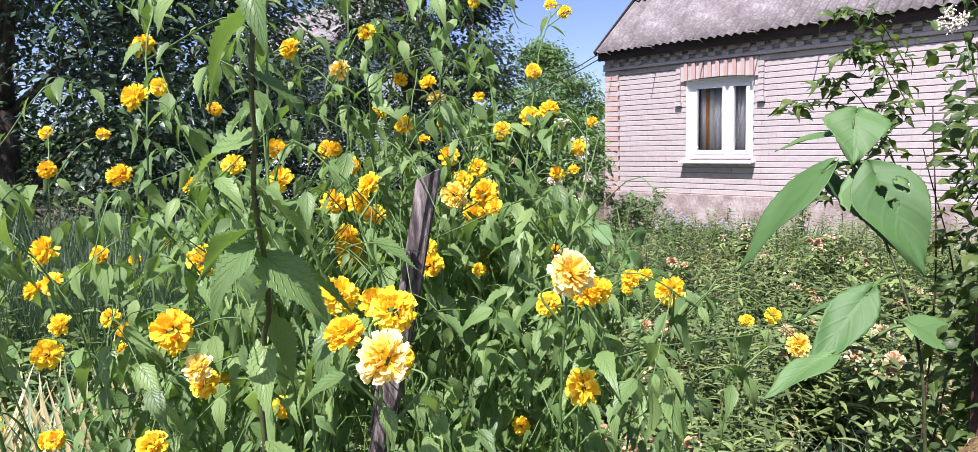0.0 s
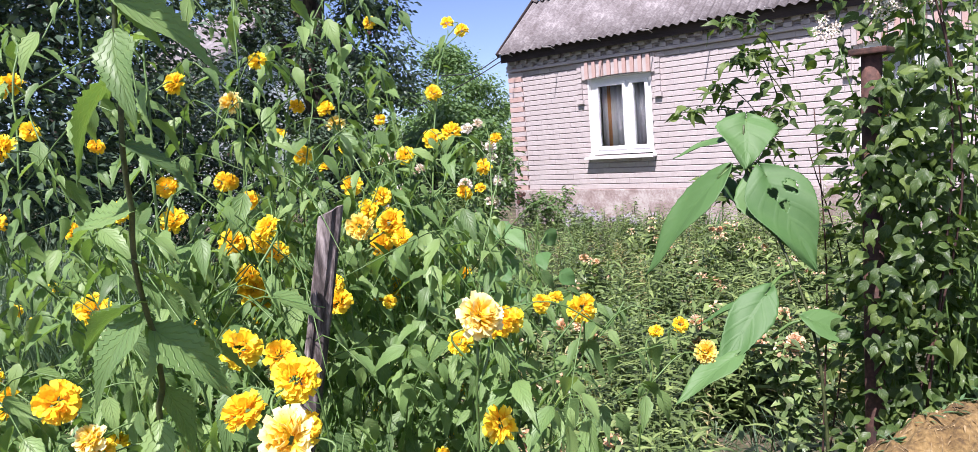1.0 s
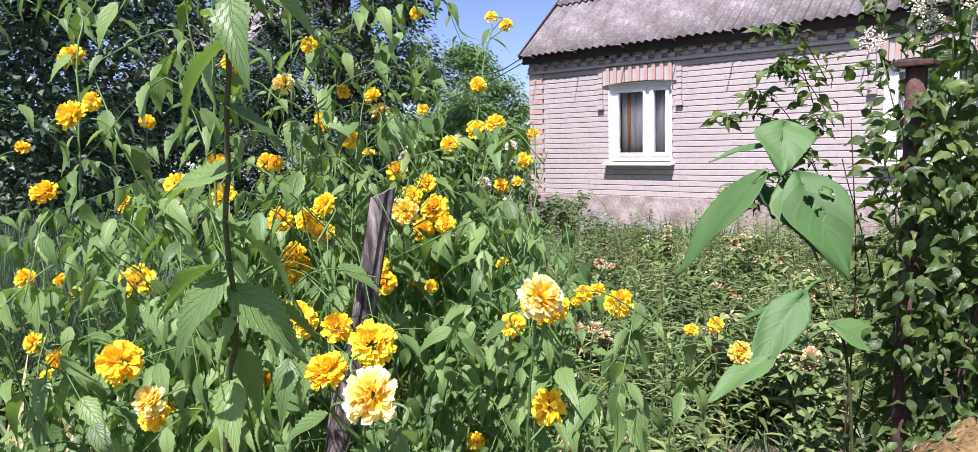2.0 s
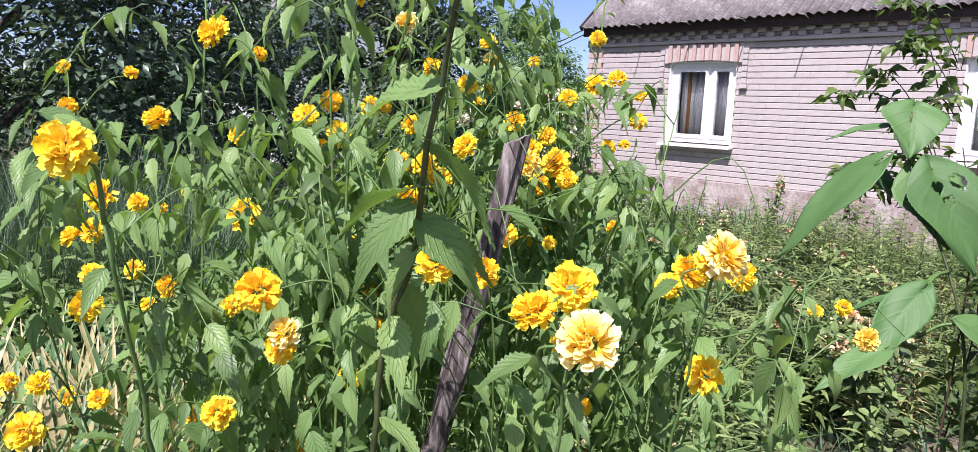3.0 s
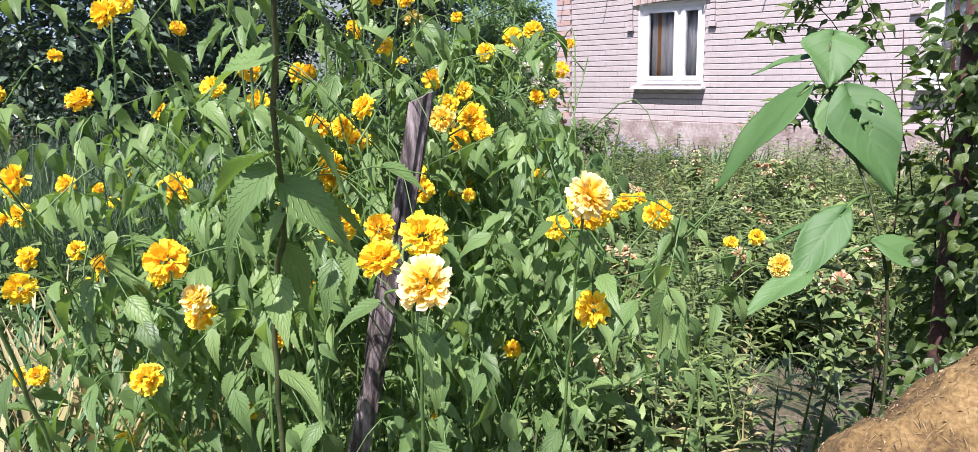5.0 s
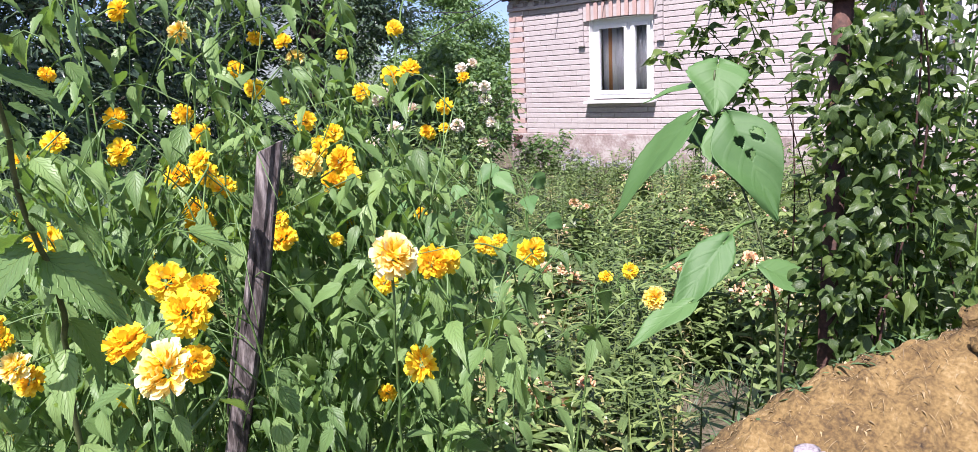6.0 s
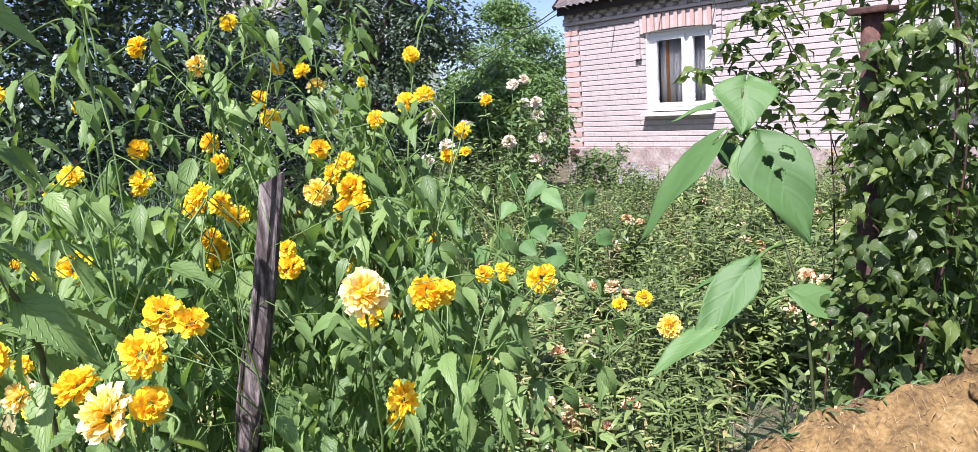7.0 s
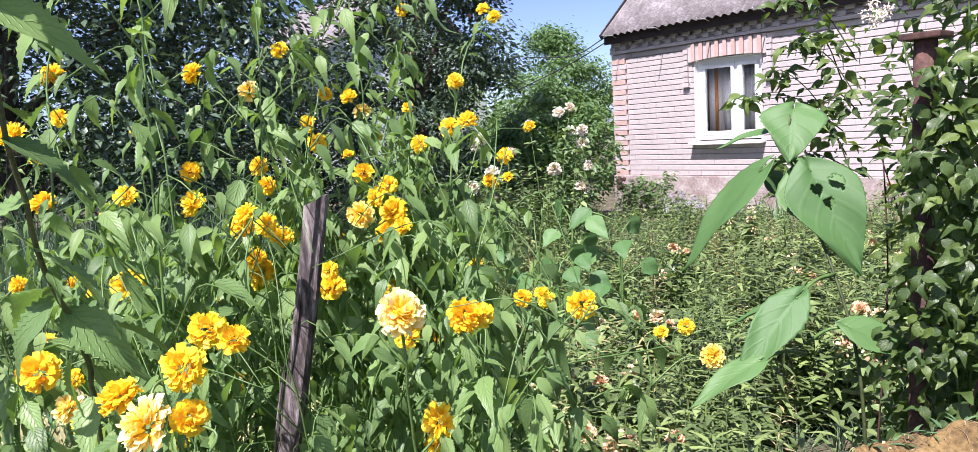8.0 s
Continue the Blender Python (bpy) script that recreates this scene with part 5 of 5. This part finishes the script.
def build_vine():
    rng = random.Random(77)
    t = thing("climbing_vine", "dense green climbing vine with white flower clusters beside a post", "vine", at=(-0.2, 1.75, 0))
    B = Matrix.Translation((0.2, -1.75, 0))
    spots, shoots = [], []

    def loose(p):
        return p.dot(ASIDE) / p.dot(AHEAD) > (0.56 if p.z < 1.40 else 0.60 if p.z < 1.80 else 0.69 if p.dot(AHEAD) < 1.55 else 0.60) + rng.uniform(-0.02, 0.02)

    for i in range(112):
        s = 0.06 + 1.25 * rng.random() if i > 14 else rng.uniform(0.0, 0.09)
        d0 = rng.uniform(-0.05, 0.42) if i > 14 else rng.uniform(-0.09, 0.10)
        foot = Vector((-0.38, 1.62, 0)) + ASIDE * s * 0.9 + AHEAD * d0
        h = rng.uniform(1.3, 2.35)
        top = foot + ASIDE * rng.uniform(-0.03, 0.2) + AHEAD * rng.uniform(-0.10, 0.12) + Vector((0, 0, h))
        shoots.append(curve_points([foot, foot.lerp(top, 0.4) + ASIDE * rng.uniform(-0.04, 0.1), foot.lerp(top, 0.75) + ASIDE * rng.uniform(-0.04, 0.12), top], 30))
    # loose shoots that reach out in front of the house
    for z0, rise, out, back in ((1.55, 0.16, 0.11, 0.05), (1.62, 0.22, 0.15, 0.10), (1.74, 0.16, 0.14, 0.02), (1.80, 0.12, 0.09, 0.12), (1.50, 0.05, 0.12, 0.08), (1.86, 0.14, 0.16, 0.06), (1.58, 0.02, 0.20, 0.04), (1.68, 0.10, 0.22, 0.12), (1.46, 0.14, 0.17, 0.10), (1.72, 0.02, 0.10, 0.03)):
        foot = Vector((-0.38, 1.60, z0)) + AHEAD * (0.42 + back) + ASIDE * 0.10
        end = foot - ASIDE * out + Vector((0, 0, rise)) + AHEAD * rng.uniform(-0.03, 0.06)
        shoots.append(curve_points([foot, foot.lerp(end, 0.5) + Vector((0, 0, 0.04)), end, end + Vector((0, 0, -0.02)) - ASIDE * 0.02], 14))
    for pts in shoots:
        n = len(pts)
        v, f = tube(pts, [(0.0036 if n > 25 else 0.0017) * (1 - 0.6 * i / n) for i in range(n)], 5)
        part_mesh("shoot", mesh_of("shoot", [B @ Vector(q) for q in v], f, MAT_RUST if rng.random() < 0.35 else MAT_STEM if n > 25 else MAT_CANE), t)
        for q in pts[1:]:
            if q.z < 0.25:
                continue
            for _ in range(4 if n > 25 else 3):
                a = rng.uniform(0, 6.28)
                o = Vector((math.cos(a), math.sin(a), rng.uniform(-0.5, 0.4)))
                spots.append((q + o * rng.uniform(0.01, 0.08 if n > 25 else 0.03), (o.x, o.y, rng.uniform(-1.0, 0.5)), (0.2 + rng.uniform(-0.9, 0.9), -0.3 + rng.uniform(-0.9, 0.9), 0.7), rng.uniform(0.5, 1.35) if n > 25 else rng.uniform(0.45, 1.1)))
        if n > 25:
            spots = [q for q in spots if loose(q[0])]
    for _ in range(340):
        a, z = rng.uniform(0, 6.28), rng.uniform(0.3, 1.8)
        o = Vector((math.cos(a), math.sin(a), 0))
        spots.append((Vector((-0.38, 1.60, z)) + o * rng.uniform(0.022, 0.07), (o.x + rng.uniform(-1, 1), o.y + rng.uniform(-1, 1), rng.uniform(-1.0, 0.4)), (0.2 + o.x * 0.6, -0.4 + o.y * 0.6, rng.uniform(0.2, 1.0)), rng.uniform(0.5, 1.25)))
    for _ in range(260):
        at = Vector((-0.38, 1.60, rng.uniform(1.80, 2.16))) + AHEAD * rng.uniform(0.22, 0.45) + ASIDE * rng.uniform(0.10, 0.45)
        spots.append((at, (rng.uniform(-1, 1), rng.uniform(-1, 1), rng.uniform(-1.0, 0.4)), (0.3, -0.5, rng.uniform(0.2, 1.0)), rng.uniform(0.5, 1.2)))
    for _ in range(430):
        z = rng.choice((rng.uniform(1.28, 1.66), rng.uniform(0.4, 1.2)))
        at = Vector((-0.38, 1.60, z)) - AHEAD * rng.uniform(0.03, 0.11) + ASIDE * rng.uniform(-0.07, 0.10)
        spots.append((at, (rng.uniform(-1, 1), rng.uniform(-1, 1), rng.uniform(-1.2, 0.1)), (0.3, -0.5, rng.uniform(0.3, 1.0)), rng.uniform(0.45, 1.0)))
    for _ in range(190):
        at = Vector((-0.38, 1.60, rng.uniform(1.56, 1.83))) - AHEAD * rng.uniform(0.025, 0.10) + ASIDE * rng.uniform(-0.05, 0.09)
        spots.append((at, (rng.uniform(-1, 1), rng.uniform(-1, 1), rng.uniform(-1.2, 0.2)), (0.3, -0.5, rng.uniform(0.3, 1.0)), rng.uniform(0.4, 1.0)))
    cap = Vector((-0.38, 1.60, 1.86))
    spots = [q for q in spots if q[0].length > 1.1 and (q[0] - cap).length > 0.055]
    shapes = [leaf_shape(0.041, 0.025, 12, 2, 0.30, 1.4, 0.05, fo, dr, 0.0, 0.12, 0.10, acute=0.4) for fo, dr in ((0.3, 0.2), (0.15, 0.45))]
    meshes = [mesh_of("leaf", v, f, MAT_VINE, u) for v, f, u in shapes]  # nearest leaves, finer
    shapes = [leaf_shape(0.041, 0.025, 7, 1, 0.30, 1.4, 0.04, fo, dr, 0.0, 0.10, 0.12, acute=0.35) for fo, dr in ((0.45, 0.2), (0.2, 0.6))]
    spots.sort(key=lambda q: q[0].dot(AHEAD))
    for q in spots[:300]:
        part_mesh("leaf", rng.choice(meshes), t, B @ turn_to(*q))
    v, f, u = join_shapes(shapes, [(rng.randrange(2), B @ turn_to(*q)) for q in spots[300:]])
    tagged(part_mesh("foliage", mesh_of("foliage", v, f, MAT_VINE, u), t), kind="stuff")
    for at in ((-0.36, 1.66, 1.93), (-0.46, 1.60, 1.90), (-0.40, 1.72, 1.97), (-0.30, 1.70, 1.95)):
        part_mesh("flower", ME_WHITE[2], t, B @ face_to(Vector(at), (0.3, -0.7, 0.4), 0.028, rng.uniform(0, 6)), "small white flowers")


build_vine()


# ---- heap of dry straw and clods close to the path ----
def build_heap():
    c = AHEAD * 0.61 + ASIDE * 0.757
    t = thing("compost_heap", "steep heap of dry orange-brown straw and earth with pale stones", "heap", at=c)
    turn = Matrix((ASIDE, AHEAD, Vector((0, 0, 1)))).transposed().to_4x4()

    def height(s, d):
        rise = float(np.interp(s, (-0.53, -0.505, -0.48, -0.45, -0.40, -0.34, -0.26, -0.19, -0.10, 0.30, 0.53), (0.0, 1.12, 1.33, 1.375, 1.402, 1.437, 1.466, 1.484, 1.50, 1.45, 0.0)))
        r = (abs(d) / (0.22 if d < 0 else 0.17)) ** 2.2
        rough = 0.013 * noise.noise(Vector((s * 11, d * 11, 1))) + 0.013 * noise.noise(Vector((s * 40, d * 40, 4))) + 0.005 * noise.noise(Vector((s * 130, d * 130, 8)))
        return (rise - 0.022 if rise > 0.1 else rise) * max(0.0, 1 - r) ** 0.42 + rough if r < 1 and rise > 0 else -0.05

    nx, ny, verts, faces = 300, 120, [], []
    for j in range(ny + 1):
        for i in range(nx + 1):
            s, d = 0.53 * (2 * i / nx - 1), -0.225 + 0.4 * j / ny
            verts.append((s, d, height(s, d)))
    for j in range(ny):
        for i in range(nx):
            a = j * (nx + 1) + i
            faces.append((a, a + 1, a + nx + 2, a + nx + 1))
    part_mesh("mound", mesh_of("mound", [turn @ Vector(v) for v in verts], faces, MAT_STUMP), t)
    rng = random.Random(3)
    blade = [leaf_shape(0.06, 0.003, 3, 1, 0.4, 1.4, droop=0.25), leaf_shape(0.03, 0.011, 3, 1, 0.4, 1.4, droop=0.6, fold=0.8)]
    placed = []
    for _ in range(11000):
        s, d = rng.uniform(-0.51, 0.25), rng.uniform(-0.21, 0.10)
        z = height(s, d)
        if z > 0.5:
            a = rng.uniform(0, 6.28)
            placed.append((0 if rng.random() < 0.75 else 1, turn_to(turn @ Vector((s, d, z + 0.001)), turn @ Vector((math.cos(a), math.sin(a), rng.uniform(-0.6, 0.1))), (0, 0, 1), rng.uniform(0.07, 0.24))))
    v, f, u = join_shapes(blade, placed)
    tagged(part_mesh("straw", mesh_of("straw", v, f, MAT_LITTER, u), t, None, "loose dry straw"), kind="stuff")
    placed = []
    for _ in range(90):
        s, d = rng.gauss(-0.27, 0.06), rng.uniform(0.015, 0.08)
        a = rng.uniform(0, 6.28)
        placed.append((0, turn_to(turn @ Vector((s, d, height(s, d))), (math.cos(a), math.sin(a), rng.uniform(0.3, 1.2)), (0, 0, 1), rng.uniform(0.25, 0.6))))
    v, f, u = join_shapes([leaf_shape(0.035, 0.008, 4, 1, 0.35, 1.3, droop=0.4)], placed)
    tagged(part_mesh("grass", mesh_of("grass", v, f, MAT_IRIS, u), t, None, "fresh green grass on the crest"), kind="stuff")
    lumps = [(-0.110, 0.0, 0.030, 0), (-0.07, 0.01, 0.034, 0), (-0.085, -0.02, 0.020, 1), (-0.05, -0.03, 0.026, 1), (-0.14, -0.03, 0.017, 0), (-0.105, -0.06, 0.018, 0)]
    lumps += [(rng.uniform(-0.36, -0.03), rng.uniform(-0.19, -0.05), rng.uniform(0.006, 0.017), int(rng.random() < 0.6)) for _ in range(30)]
    for s, d, r, pale in lumps:
        bm = bmesh.new()
        at = turn @ Vector((s, d, height(s, d) + r * 0.15))
        bmesh.ops.create_icosphere(bm, subdivisions=4 if r > 0.02 else 3, radius=r, matrix=Matrix.Translation(at) @ Matrix.Diagonal((1.2, 0.95, 0.7, 1)))
        for w in bm.verts:
            w.co += 0.55 * r * noise.noise_vector(w.co * 0.9 / r) + 0.30 * r * noise.noise_vector(w.co * 2.6 / r) + 0.10 * r * noise.noise_vector(w.co * 8 / r)
        part("clod", bm, MAT_LICHEN if pale else MAT_STUMP, t, "pale grey stone" if pale else "brown earthy clod", smooth=True)


build_heap()


# ---- bricks of the front wall ----
def brick_mesh(name, length, height, material):
    bm = boxes((0.0008, length - 0.0008, 0, 0.04, 0.0055, height - 0.0055))
    bmesh.ops.bevel(bm, geom=[e for e in bm.edges if all(v.co.y < 0.01 for v in e.verts) and abs(e.verts[0].co.z - e.verts[1].co.z) < 0.001], offset=0.006, segments=1, affect="EDGES")
    me = bpy.data.meshes.new(name)
    bm.to_mesh(me)
    bm.free()
    me.materials.append(material)
    return me


def build_bricks():
    rng = random.Random(8)
    L = 0.26
    full, rest, red = brick_mesh("brick", L, COURSE, MAT_BRICK), [], []
    half = {}
    count = 0
    for c in range(27):
        z = PLINTH + c * COURSE
        if z + COURSE > TOP + 0.02:
            break
        x = WX0 + 0.31 - (L / 2 if c % 2 else 0)
        while x < WX1:
            a, b = max(x, WX0 + 0.30), min(x + L, WX1)
            spans = [(a, b)]
            for o0, o1, lo, hi in OPENINGS:
                if z + COURSE > lo - 0.02 and z < hi:
                    spans = [s for p in spans for s in ((p[0], min(p[1], o0)), (max(p[0], o1), p[1])) if s[1] - s[0] > 0.03]
            for a, b in spans:
                out = rng.uniform(-0.003, 0.003)
                if -5.75 < a < -3.05 and z < 2.9 and count < 300 and b - a > L - 0.01:
                    part_mesh("brick", full, front, HB @ pose(a, WY + out, z))
                    count += 1
                else:
                    rest.append((a, b, WY + out, WY + 0.04, z + 0.0055, z + COURSE - 0.0055))
            x += L
        # corner pilaster, courses alternately red and pale
        red.append((WX0 - 0.022, WX0 + 0.29 + (0.03 if c % 2 else 0.0), WY - 0.022 - (0.008 if c % 2 == 0 else 0), WY + 0.03, z + 0.003, z + COURSE - 0.003, c % 2 == 0))

    def many(name, spans, material):
        verts, faces = [], []
        for x0, x1, y0, y1, z0, z1 in spans:
            k, e = len(verts), 0.006
            verts += [(x0 + 0.002, y0, z0 + e), (x1 - 0.002, y0, z0 + e), (x1 - 0.002, y0, z1 - e), (x0 + 0.002, y0, z1 - e), (x0, y0 + e, z0), (x1, y0 + e, z0), (x1, y0 + e, z1), (x0, y0 + e, z1), (x0, y1, z0), (x1, y1, z0), (x1, y1, z1), (x0, y1, z1)]
            faces += [(k, k + 1, k + 2, k + 3)] + [(k + i, k + 4 + i, k + 4 + (i + 1) % 4, k + (i + 1) % 4) for i in range(4)] + [(k + 4 + i, k + 8 + i, k + 8 + (i + 1) % 4, k + 4 + (i + 1) % 4) for i in range(4)]
        me = mesh_of(name, [HB @ Vector(q) for q in verts], faces, material, smooth=False)
        return me

    rest = [(a + 0.0008, b - 0.0008, c, d, e, f) for a, b, c, d, e, f in rest]
    tagged(part_mesh("brickwork", many("brickwork", rest, MAT_BRICK), front), kind="stuff")
    for *s, is_red in red:
        part_mesh("quoin_brick", many("quoin_brick", [s], MAT_REDBRICK if is_red else MAT_BRICK), front)


build_bricks()
